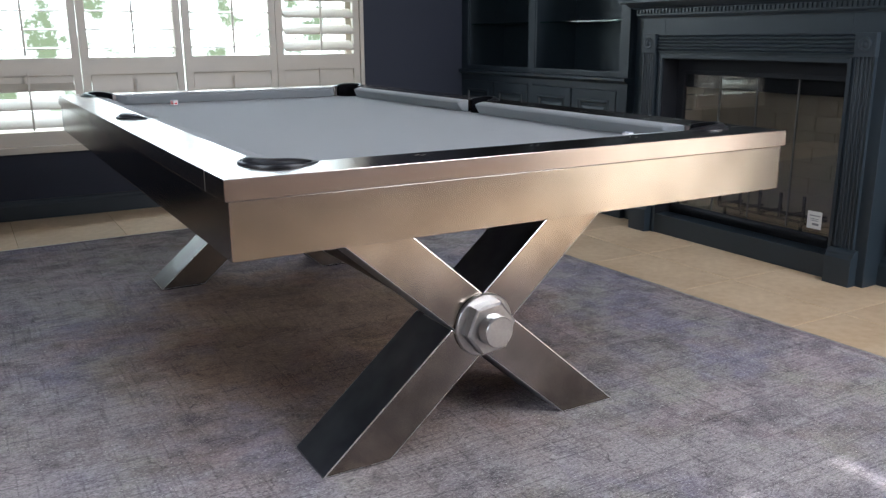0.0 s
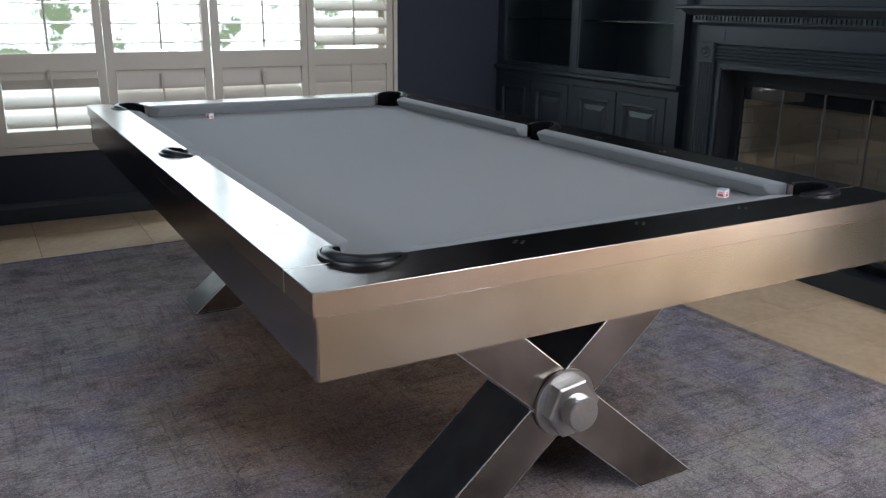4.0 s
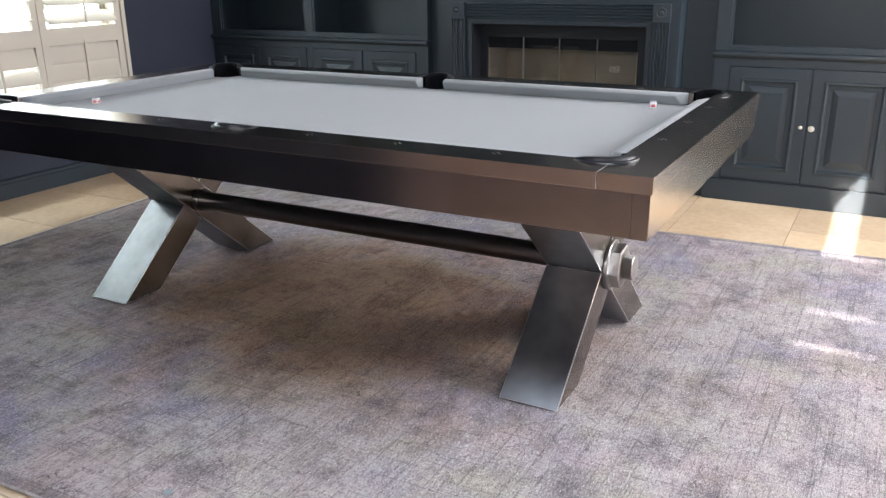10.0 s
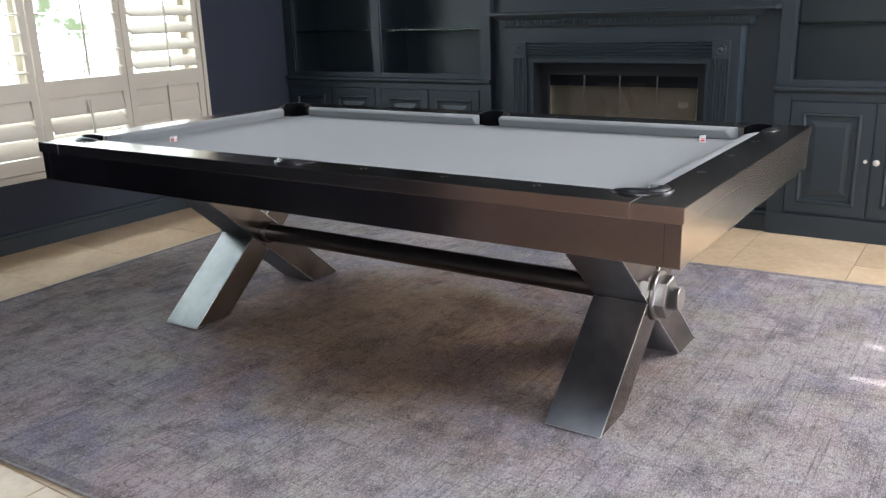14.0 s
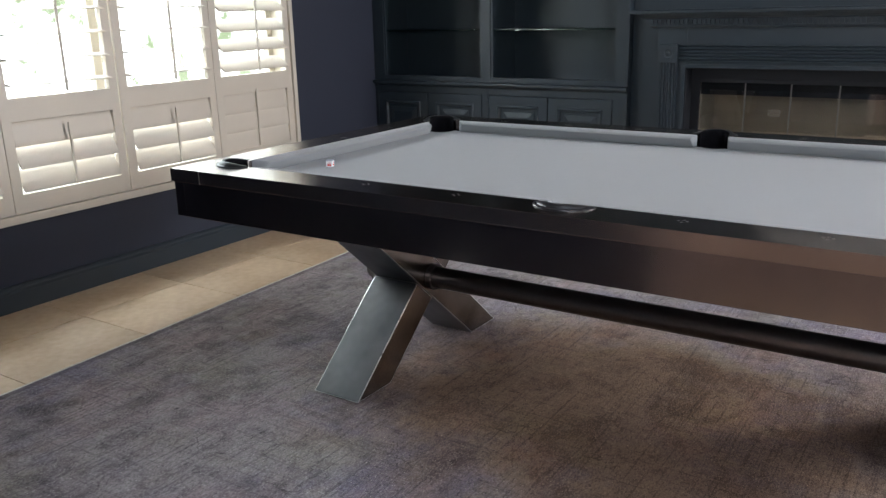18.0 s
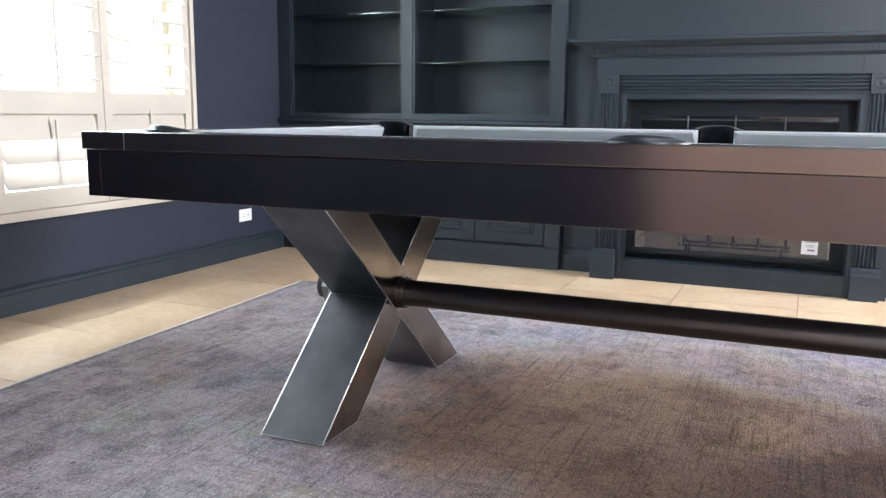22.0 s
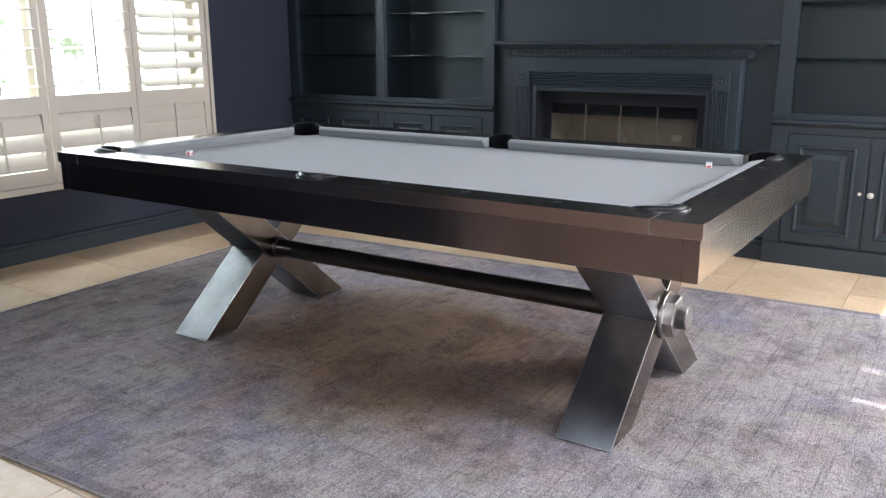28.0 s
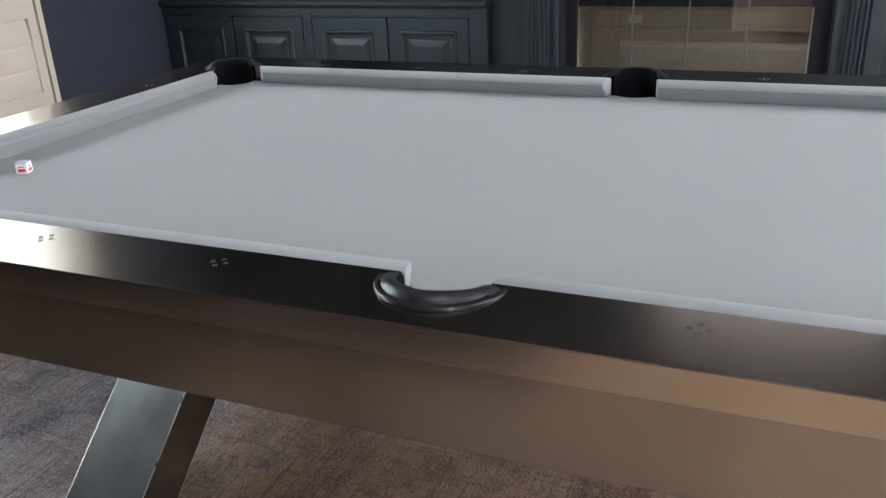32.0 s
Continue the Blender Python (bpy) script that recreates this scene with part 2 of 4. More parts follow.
def rug_material(border):
    """A worn, overdyed wool rug: patches of dye, traces of a scrolled pattern, threads across the weave, the table's
    painted shade.
    """
    m = bpy.data.materials.new("border_wool_pile" if border else "faded_wool_pile")
    m.use_nodes = True
    n, l = m.node_tree.nodes, m.node_tree.links
    p = n["Principled BSDF"]
    co = n.new("ShaderNodeTexCoord")

    def field(scale, detail, stretch, lo, hi, rough=0.6, warp=0.0):
        mp, t, r = n.new("ShaderNodeMapping"), n.new("ShaderNodeTexNoise"), n.new("ShaderNodeMapRange")
        mp.inputs["Scale"].default_value = stretch
        t.inputs["Scale"].default_value, t.inputs["Detail"].default_value, t.inputs["Roughness"].default_value = scale, detail, rough
        t.inputs["Distortion"].default_value = warp
        r.inputs["From Min"].default_value, r.inputs["From Max"].default_value = lo, hi
        l.new(co.outputs["Object"], mp.inputs[0])
        l.new(mp.outputs[0], t.inputs[0])
        l.new(t.outputs[0], r.inputs[0])
        return r.outputs[0]

    def sums(op, a, b):
        x = n.new("ShaderNodeMath")
        x.operation = op
        for k, v in enumerate((a, b)):
            if isinstance(v, (int, float)):
                x.inputs[k].default_value = v
            else:
                l.new(v, x.inputs[k])
        return x.outputs[0]

    def over(a, colour, fac, amount=1.0, mode="MIX"):
        x = n.new("ShaderNodeMix")
        x.data_type, x.blend_type = "RGBA", mode
        l.new(sums("MULTIPLY", fac, amount), x.inputs[0])
        if isinstance(a, tuple):
            x.inputs[6].default_value = (*a, 1)
        else:
            l.new(a, x.inputs[6])
        x.inputs[7].default_value = (*colour, 1)
        return x.outputs[2]

    # broad dye patches
    c = over((0.385, 0.345, 0.350), (0.258, 0.235, 0.305), field(1.3, 5, (1, 1, 1), 0.46, 0.58), 1.0)
    c = over(c, (0.430, 0.345, 0.355), field(1.9, 5, (1, 1.2, 1), 0.50, 0.60), 0.85)
    c = over(c, (0.370, 0.345, 0.285), field(2.6, 5, (1.2, 1, 1), 0.50, 0.63), 0.75)
    c = over(c, (0.245, 0.200, 0.180), field(3.4, 6, (1, 1.3, 1), 0.52, 0.66), 0.70)
    # dark, smudged wear, drawn out along the weft
    c = over(c, (0.105, 0.088, 0.105), field(4.2, 8, (1, 1.2, 1), 0.49, 0.67, 0.66), 0.80)
    c = over(c, (0.085, 0.072, 0.085), field(15.0, 7, (1, 1.3, 1), 0.51, 0.69, 0.68), 0.50)
    c = over(c, (0.56, 0.53, 0.53), field(9.0, 8, (1, 1.2, 1), 0.53, 0.70, 0.68), 0.42)
    # traces of scrolls: contour lines of a warped field, broken up
    band = sums("ABSOLUTE", sums("SUBTRACT", sums("FRACT", sums("MULTIPLY", field(6.5, 2, (1, 1, 1), 0.0, 1.0, 0.5, 1.4), 7.0), 0.0), 0.5), 0.0)
    line = n.new("ShaderNodeMapRange")
    line.inputs["From Min"].default_value, line.inputs["From Max"].default_value = 0.075, 0.01
    l.new(band, line.inputs[0])
    c = over(c, (0.060, 0.050, 0.058), sums("MULTIPLY", line.outputs[0], field(7.0, 4, (1, 1, 1), 0.50, 0.60)), 0.72)
    # threads: long ones across, short ones along, light worn tips and dark gaps
    c = over(c, (0.085, 0.074, 0.085), field(34.0, 4, (0.09, 4.2, 1), 0.55, 0.68, 0.5), 0.55)
    c = over(c, (0.085, 0.074, 0.085), field(34.0, 4, (4.2, 0.12, 1), 0.56, 0.69, 0.5), 0.45)
    c = over(c, (0.74, 0.70, 0.69), field(260.0, 3, (0.55, 1.2, 1), 0.50, 0.68), 0.42)
    c = over(c, (0.030, 0.026, 0.032), field(230.0, 3, (0.55, 1.2, 1), 0.50, 0.68), 0.54)
    c = over(c, (0.045, 0.038, 0.044), field(80.0, 5, (0.8, 1.4, 1), 0.50, 0.72, 0.7), 0.45)
    c = over(c, (0.90, 0.87, 0.82), field(170.0, 1, (0.8, 1.4, 1), 0.735, 0.77), 0.8)
    # the table's brown shade painted into the middle pile, ragged at its edge
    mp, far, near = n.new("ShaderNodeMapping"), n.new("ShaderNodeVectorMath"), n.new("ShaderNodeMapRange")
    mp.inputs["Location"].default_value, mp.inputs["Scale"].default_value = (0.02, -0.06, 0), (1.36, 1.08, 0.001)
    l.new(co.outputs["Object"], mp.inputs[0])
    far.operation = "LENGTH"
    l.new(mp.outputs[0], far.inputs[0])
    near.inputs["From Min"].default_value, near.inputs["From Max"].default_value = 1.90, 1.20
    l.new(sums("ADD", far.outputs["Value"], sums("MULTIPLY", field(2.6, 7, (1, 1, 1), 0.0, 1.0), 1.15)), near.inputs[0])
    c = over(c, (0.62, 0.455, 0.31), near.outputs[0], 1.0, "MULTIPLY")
    if border:
        c = over(c, (0.74, 0.72, 0.73), field(40.0, 2, (1, 1, 1), -1.0, 0.0), 1.0, "MULTIPLY")
    l.new(c, p.inputs["Base Color"])
    p.inputs["Roughness"].default_value, p.inputs["Specular IOR Level"].default_value, p.inputs["Sheen Weight"].default_value = 0.97, 0.1, 0.03
    bump = n.new("ShaderNodeBump")
    bump.inputs["Strength"].default_value, bump.inputs["Distance"].default_value = 0.9, 0.004
    l.new(field(120.0, 4, (0.5, 1.8, 1), 0.2, 0.8), bump.inputs["Height"])
    l.new(bump.outputs[0], p.inputs["Normal"])
    return m


RUG, RUG_BORDER = rug_material(False), rug_material(True)
SELVEDGE = material("grey_rug_selvedge", (0.34, 0.31, 0.29), 0.95, vary=0.25, scale=30, fine=260, bump=0.5, second=(0.17, 0.155, 0.15))
HEM = material("pale_rug_binding", (0.62, 0.58, 0.52), 0.95, vary=0.2, scale=40, fine=300, bump=0.4)


def backdrop_material():
    """Daylight over a garden far behind the window: pale below, leafy and broken above."""
    m = bpy.data.materials.new("garden_distance")
    m.use_nodes = True
    n, l = m.node_tree.nodes, m.node_tree.links
    n.remove(n["Principled BSDF"])
    co, t, r, mix, e = (n.new("ShaderNode" + k) for k in ("TexCoord", "TexNoise", "MapRange", "Mix", "Emission"))
    t.inputs["Scale"].default_value, t.inputs["Detail"].default_value, t.inputs["Roughness"].default_value = 1.2, 8, 0.7
    l.new(co.outputs["Object"], t.inputs[0])
    r.inputs["From Min"].default_value, r.inputs["From Max"].default_value = 0.42, 0.58
    l.new(t.outputs[0], r.inputs[0])
    mix.data_type = "RGBA"
    mix.inputs[6].default_value, mix.inputs[7].default_value = (0.070, 0.081, 0.050, 1), (1.0, 1.0, 1.0, 1)
    l.new(r.outputs[0], mix.inputs[0])
    l.new(mix.outputs[2], e.inputs[0])
    e.inputs[1].default_value = 2.4
    l.new(e.outputs[0], n["Material Output"].inputs[0])
    return m


GARDEN = backdrop_material()


# ---- building helpers ----
def thing(name, base, label, category, group="", kind=""):
    ob = new(name)
    ob.empty_display_size = 0.1
    ob.location = base
    bpy.context.view_layer.update()
    return tagged(ob, label, category, group, kind)


def part(name, bm, mat, parent=None, label="", smooth=False):
    me = bpy.data.meshes.new(name)
    bmesh.ops.recalc_face_normals(bm, faces=bm.faces)
    bm.to_mesh(me)
    bm.free()
    if smooth:
        me.polygons.foreach_set("use_smooth", [True] * len(me.polygons))
        me.set_sharp_from_angle(angle=radians(35))
    me.materials.append(mat)
    ob = new(name, me)
    if parent is not None:
        ob.parent = parent
        ob.matrix_parent_inverse = Matrix() if parent.parent else Matrix.Translation(-parent.location)
    return tagged(ob, label) if label else ob


def box(bm, x0, x1, y0, y1, z0, z1, bevel=0.0, m=None):
    r = bmesh.ops.create_cube(bm, size=1)
    vs = r["verts"]
    for v in vs:
        v.co = Vector(((x0 + x1) / 2 + v.co.x * (x1 - x0), (y0 + y1) / 2 + v.co.y * (y1 - y0), (z0 + z1) / 2 + v.co.z * (z1 - z0)))
    if bevel:
        es = list({e for v in vs for e in v.link_edges})
        vs = list({v for f in bmesh.ops.bevel(bm, geom=es, offset=bevel, segments=2, profile=0.6, affect="EDGES")["faces"] for v in f.verts} | {v for v in vs if v.is_valid})
    if m is not None:
        for v in vs:
            v.co = m @ v.co
    return bm


def boxes(*rows, bevel=0.0):
    bm = bmesh.new()
    for r in rows:
        box(bm, *r, bevel=bevel)
    return bm


def prism(points, axis, a, b, bevel=0.0):
    """A flat outline, pushed along an axis from a to b. Outline pairs are the two other axes in order."""
    bm = bmesh.new()

    def at(p, w):
        q = list(p)
        q.insert(axis, w)
        return bm.verts.new(q)

    lo, hi = [at(p, a) for p in points], [at(p, b) for p in points]
    bm.faces.new(lo)
    bm.faces.new(hi[::-1])
    for i in range(len(points)):
        j = (i + 1) % len(points)
        bm.faces.new((lo[i], lo[j], hi[j], hi[i]))
    if bevel:
        bmesh.ops.bevel(bm, geom=list(bm.edges), offset=bevel, segments=2, profile=0.6, affect="EDGES", material=1)
    return bm


def lattice(us, vs, holes, axis, a, b, bevel=0.0):
    """One connected board with openings: the cells between the cuts us and vs, less the holes, with thickness from a to b along an axis."""
    bm = bmesh.new()
    got = {}

    def at(i, j, w):
        if (i, j, w) not in got:
            q = [us[i], vs[j]]
            q.insert(axis, w)
            got[i, j, w] = bm.verts.new(q)
        return got[i, j, w]

    cells = {(i, j) for i in range(len(us) - 1) for j in range(len(vs) - 1)} - set(holes)
    for i, j in cells:
        ring = [(i, j), (i + 1, j), (i + 1, j + 1), (i, j + 1)]
        for w in (a, b):
            bm.faces.new([at(*c, w) for c in ring])
        for k, (di, dj) in enumerate(((0, -1), (1, 0), (0, 1), (-1, 0))):
            if (i + di, j + dj) not in cells:
                p, q = ring[k], ring[(k + 1) % 4]
                bm.faces.new((at(*p, a), at(*q, a), at(*q, b), at(*p, b)))
    bmesh.ops.recalc_face_normals(bm, faces=bm.faces)
    if bevel:
        bmesh.ops.bevel(bm, geom=[e for e in bm.edges if e.calc_face_angle(0) > 0.5], offset=bevel, segments=2, profile=0.6, affect="EDGES")
    return bm


def arc(cx, cy, r, a0, a1, n):
    return [(cx + r * math.cos(radians(a0 + (a1 - a0) * i / n)), cy + r * math.sin(radians(a0 + (a1 - a0) * i / n))) for i in range(n + 1)]


def lathe(profile, m, n=32):
    """Rings of (radius, height) round z, moved by m."""
    bm = bmesh.new()
    rings = []
    for r, h in profile:
        if r <= 1e-6:
            rings.append([bm.verts.new(m @ Vector((0, 0, h)))])
        else:
            rings.append([bm.verts.new(m @ Vector((r * math.cos(2 * math.pi * i / n), r * math.sin(2 * math.pi * i / n), h))) for i in range(n)])
    for a, b in zip(rings, rings[1:]):
        for i in range(n):
            j = (i + 1) % n
            q = [a[i % len(a)], a[j % len(a)], b[j % len(b)], b[i % len(b)]]
            q = list(dict.fromkeys(q))
            if len(q) > 2:
                bm.faces.new(q)
    return bm


def sweep_arc(profile, cx, cy, a0, a1, n=36, level=None):
    """A cross-section of (radius, z) carried round a centre from angle a0 to a1, closed at its ends."""
    bm = bmesh.new()
    rows = []
    for i in range(n + 1):
        a = radians(a0 + (a1 - a0) * i / n)
        end = min(1.0, min(i, n - i) / n * abs(a1 - a0) / 75)      # what rises over the level sinks towards both ends
        low = 0.35 + 0.90 * math.sin(end * math.pi / 2)
        rows.append([bm.verts.new((cx + r * math.cos(a), cy + r * math.sin(a), z if level is None or z < level else level + (z - level) * low)) for r, z in profile])
    k = len(profile)
    for a, b in zip(rows, rows[1:]):
        for i in range(k):
            j = (i + 1) % k
            bm.faces.new((a[i], a[j], b[j], b[i]))
    bm.faces.new(rows[0])
    bm.faces.new(rows[-1][::-1])
    return bm


def stepped_panel(bm, x, y0, y1, z0, z1, profile):
    """Nested rectangles on a face that looks to -x: (inset, how far proud)."""
    rings = []
    for inset, out in profile:
        rings.append([bm.verts.new((x - out, y, z)) for y, z in ((y0 + inset, z0 + inset), (y1 - inset, z0 + inset), (y1 - inset, z1 - inset), (y0 + inset, z1 - inset))])
    for a, b in zip(rings, rings[1:]):
        for i in range(4):
            j = (i + 1) % 4
            bm.faces.new((a[i], a[j], b[j], b[i]))
    bm.faces.new(rings[-1])
    bm.faces.new(rings[0][::-1])
    return bm


# ---- room ----
RUGTOP, CEIL = 0.010, 3.20
NORTH, EAST, WEST, SOUTH = 2.72, 2.55, -2.95, -4.60
NEAR, NOOK = -2.50, -1.90           # the unseen west wall steps in twice to the north, placed for the apron's reflections


def wall(name, bm, mat, label):
    return tagged(part(name, bm, mat), label, "wall", kind="structure")


WX0, WX1, WZ0, WZ1 = -1.015, 1.345, 0.425, 2.105      # the north window's opening
wall("wall_north", boxes((NOOK - 0.15, WX0, NORTH, NORTH + 0.15, -0.1, CEIL), (WX1, EAST + 0.15, NORTH, NORTH + 0.15, -0.1, CEIL),
                         (WX0, WX1, NORTH, NORTH + 0.15, -0.1, WZ0), (WX0, WX1, NORTH, NORTH + 0.15, WZ1, CEIL)), NAVY_WALL, "dark navy painted wall round the shuttered window")
wall("wall_east", boxes((EAST, EAST + 0.15, -2.61, NORTH, -0.1, CEIL)), NAVY_WALL, "dark navy painted wall behind the built-in cabinets")
# unseen section, made pale so that its sun patch brightens the end apron
wall("wall_east_plaster", boxes((EAST, EAST + 0.15, SOUTH - 0.15, -2.612, -0.1, CEIL)), PLASTER, "unseen pale wall added to reflect sun onto the end apron")
wall("wall_west_navy", boxes((NOOK - 0.15, NOOK, 0.18, NORTH, -0.1, CEIL)), NAVY_WALL, "dark navy painted wall opposite the fireplace")
# added, unseen: stands where the side apron mirrors it
wall("wall_west_inner", boxes((NEAR - 0.15, NEAR, -0.70, 0.33, -0.1, CEIL), (WEST, NEAR - 0.15, -0.70, -0.55, -0.1, CEIL), (NEAR, NOOK - 0.15, 0.18, 0.33, -0.1, CEIL)), TAN, "unseen tan wall added for the side apron's reflection")
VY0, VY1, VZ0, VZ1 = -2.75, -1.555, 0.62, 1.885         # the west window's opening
DY0, DY1, DZ0, DZ1 = -4.40, -2.95, 1.25, 3.00          # an unseen second west opening, added so that the sun falls on the far floor
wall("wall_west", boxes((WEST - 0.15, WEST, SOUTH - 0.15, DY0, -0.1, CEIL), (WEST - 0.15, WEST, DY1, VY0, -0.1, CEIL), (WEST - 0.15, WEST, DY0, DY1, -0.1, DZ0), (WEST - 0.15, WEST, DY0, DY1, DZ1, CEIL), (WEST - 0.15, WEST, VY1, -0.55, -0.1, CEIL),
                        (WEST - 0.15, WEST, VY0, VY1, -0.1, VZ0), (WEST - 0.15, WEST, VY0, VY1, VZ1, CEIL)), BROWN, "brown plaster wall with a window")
SX0, SX1, SZ0, SZ1 = 0.95, 2.42, 1.05, 2.95          # the south window's opening
wall("wall_south", boxes((WEST, SX0, SOUTH - 0.15, SOUTH, -0.1, CEIL), (SX1, EAST, SOUTH - 0.15, SOUTH, -0.1, CEIL),
                         (SX0, SX1, SOUTH - 0.15, SOUTH, -0.1, SZ0), (SX0, SX1, SOUTH - 0.15, SOUTH, SZ1, CEIL)), BROWN, "brown plaster wall with a wide window")
# both ceiling openings are added, one for each overhead fill lamp
tagged(part("ceiling", lattice((WEST - 0.15, -2.45, -1.24, -0.9, 1.5, EAST + 0.15), (SOUTH - 0.15, -3.95, -2.15, -1.0, 0.10, NORTH + 0.15), {(3, 1), (1, 3)}, 2, CEIL, CEIL + 0.12), CEILING), "plain taupe painted ceiling with two unseen openings added for fill light", "ceiling", kind="structure")

# the west window: unseen slats, placed to cut the sun into strips
west = tagged(part("window_2", boxes((WEST - 0.12, WEST - 0.06, VY0, VY1, VZ0, VZ0 + 0.05), (WEST - 0.12, WEST - 0.06, VY0, VY1, VZ1 - 0.02, VZ1),
                                     (WEST - 0.12, WEST - 0.06, VY0, VY0 + 0.05, VZ0 + 0.05, VZ1 - 0.02)), CREAM),
              "white framed window with unseen slats added to mask the sun", "window", kind="structure")
for z0, z1 in ((0.67, 1.064), (1.077, 1.166), (1.179, 1.386)):
    part("sun_mask_slat", boxes((WEST - 0.052, WEST - 0.044, VY0 + 0.02, VY1 + 0.012, z0, z1)), CREAM, west)
# further masks, added to trim the strips and slant the sun patch
part("sun_mask_slat", boxes((WEST - 0.060, WEST - 0.054, VY0 + 0.06, -1.80, 1.05, 1.19)), CREAM, west)
part("sun_mask_slat", boxes((WEST - 0.052, WEST - 0.044, -1.86, -1.68, 1.40, VZ1 - 0.025)), CREAM, west)
part("sun_mask_corner", prism([(-1.545, 1.637), (-1.674, 1.867), (-1.545, 1.867)], 0, WEST - 0.052, WEST - 0.044), CREAM, west)
tagged(part("window_3", boxes((SX0, SX1, SOUTH - 0.10, SOUTH - 0.04, SZ0, SZ0 + 0.06), (SX0, SX1, SOUTH - 0.10, SOUTH - 0.04, SZ1 - 0.06, SZ1),
                                      *[(x, x + 0.06, SOUTH - 0.10, SOUTH - 0.04, SZ0 + 0.06, SZ1 - 0.06) for x in (SX0, 1.65, SX1 - 0.06)]), CREAM),
               "wide white framed window", "window", kind="structure")


# baseboards
def baseboard(name, pts, axis, a, b):
    return tagged(part(name, prism(pts, axis, a, b, bevel=0.002), NAVY), "dark navy moulded baseboard", "baseboard", kind="structure")


baseboard("baseboard", [(NORTH, 0), (NORTH - 0.022, 0), (NORTH - 0.022, 0.085), (NORTH - 0.015, 0.095), (NORTH - 0.015, 0.104), (NORTH - 0.008, 0.114), (NORTH, 0.116)], 0, NOOK + 0.024, 2.165)
BREAST = 2.225
wall("chimney_breast", lattice((-0.815, -0.478, 0.590, 0.925), (0, 0.10, 0.93, CEIL - 0.003), {(1, 1)}, 0, BREAST, EAST - 0.003), NAVY, "dark navy chimney breast above and beside the fireplace")
for a, b in ((0.752, 0.923), (-0.813, -0.632)):
    bb = [(BREAST, 0), (BREAST - 0.03, 0), (BREAST - 0.03, 0.085), (BREAST - 0.018, 0.10), (BREAST - 0.018, 0.112), (BREAST, 0.125)]
    tagged(part("baseboard", prism([(p[0], p[1]) for p in bb], 1, a, b, bevel=0.002), NAVY), "dark navy moulded baseboard", "baseboard", kind="structure")

# ---- window and shutters ----
win = tagged(part("window_1", boxes((WX0, WX1, NORTH + 0.10, NORTH + 0.14, WZ0, WZ0 + 0.05), (WX0, WX1, NORTH + 0.10, NORTH + 0.14, WZ1 - 0.05, WZ1),
                                    *[(x, x + 0.045, NORTH + 0.10, NORTH + 0.14, WZ0 + 0.05, WZ1 - 0.05) for x in (WX0, 0.135, WX1 - 0.045)]), CREAM),
             "cream framed window behind the shutters", "window", kind="structure")
for a, b in ((WX0 + 0.045, 0.135), (0.18, WX1 - 0.045)):
    p = part("pane", boxes((a, b, NORTH + 0.118, NORTH + 0.122, WZ0 + 0.05, WZ1 - 0.05)), PANE, win)
    p.visible_shadow = False

part("reveal", lattice((WX0 - 0.001, WX0 + 0.006, WX1 - 0.006, WX1 + 0.001), (WZ0 - 0.001, WZ0 + 0.006, WZ1 - 0.006, WZ1 + 0.001), {(1, 1)}, 1, NORTH + 0.031, NORTH + 0.0995), CREAM, win)

SHUT = 2.688          # face of the shutter panels
tagged(part("trim", lattice((-1.055, -1.018, 1.345, 1.372), (0.388, 0.425, 2.105, 2.14), {(1, 1)}, 1, SHUT - 0.012, NORTH + 0.03, bevel=0.003), CREAM), "cream painted frame round the window shutters", "window trim", kind="structure")


def shutter_panel(x0, x1, o0, o1, up_tilt, top_tilt, low_tilt, state):
    """One hinged leaf: stiles at its edges, openings from o0 to o1, louvres tilted by degrees, room edge down."""
    y0, y1 = SHUT, SHUT + 0.028
    leaf = thing("plantation_shutter", ((x0 + x1) / 2, SHUT, 0.428), f"cream plantation shutter leaf, upper louvres open, lower ones {state}", "shutter", "shutters on the window")
    part("panel", lattice((x0, o0, o1, x1), (0.428, 0.511, 0.825, 0.924, 2.02, 2.10), {(1, 1), (1, 3)}, 1, y0, y1, bevel=0.002), CREAM, leaf)
    yc = SHUT + 0.014

    def louvre(z, tilt):
        outline = [(0.055 * math.cos(a), 0.0055 * math.sin(a)) for a in [2 * math.pi * i / 14 for i in range(14)]]
        c, s = math.cos(radians(tilt)), math.sin(radians(tilt))
        part("louvre", prism([(yc + u * c - v * s, z + u * s + v * c) for u, v in outline], 0, o0 + 0.003, o1 - 0.003), CREAM, leaf, smooth=True)

    def rod(tilt, z0, z1):
        front = yc - 0.055 * math.cos(radians(tilt)) - 0.004      # it hangs on the louvres' room edges
        part("tilt_rod", boxes((xm - 0.0055, xm + 0.0055, front - 0.010, front, z0, z1), bevel=0.002), CREAM, leaf)

    for i in range(10):
        louvre(0.979 + i * 0.1045, up_tilt)
    for z, tilt in ((0.564, low_tilt), (0.667, low_tilt), (0.770, top_tilt)):
        louvre(z, tilt)
    # strip added behind the top louvre to block daylight through its gap
    part("light_blocker", boxes((o0 + 0.001, o1 - 0.001, y1 - 0.004, y1 + 0.002, 0.784, 0.8248)), CREAM, leaf)
    xm = (o0 + o1) / 2
    rod(low_tilt, 0.522, 0.800 if top_tilt > 70 > low_tilt else 0.845)
    rod(up_tilt, 0.940, 1.99)


shutter_panel(-1.014, -0.437, -0.970, -0.480, 4, 34, 34, "tilted half open")
shutter_panel(-0.433, 0.153, -0.387, 0.110, 4, 82, 57, "nearly closed")
shutter_panel(0.163, 0.751, 0.210, 0.710, 4, 82, 57, "nearly closed")
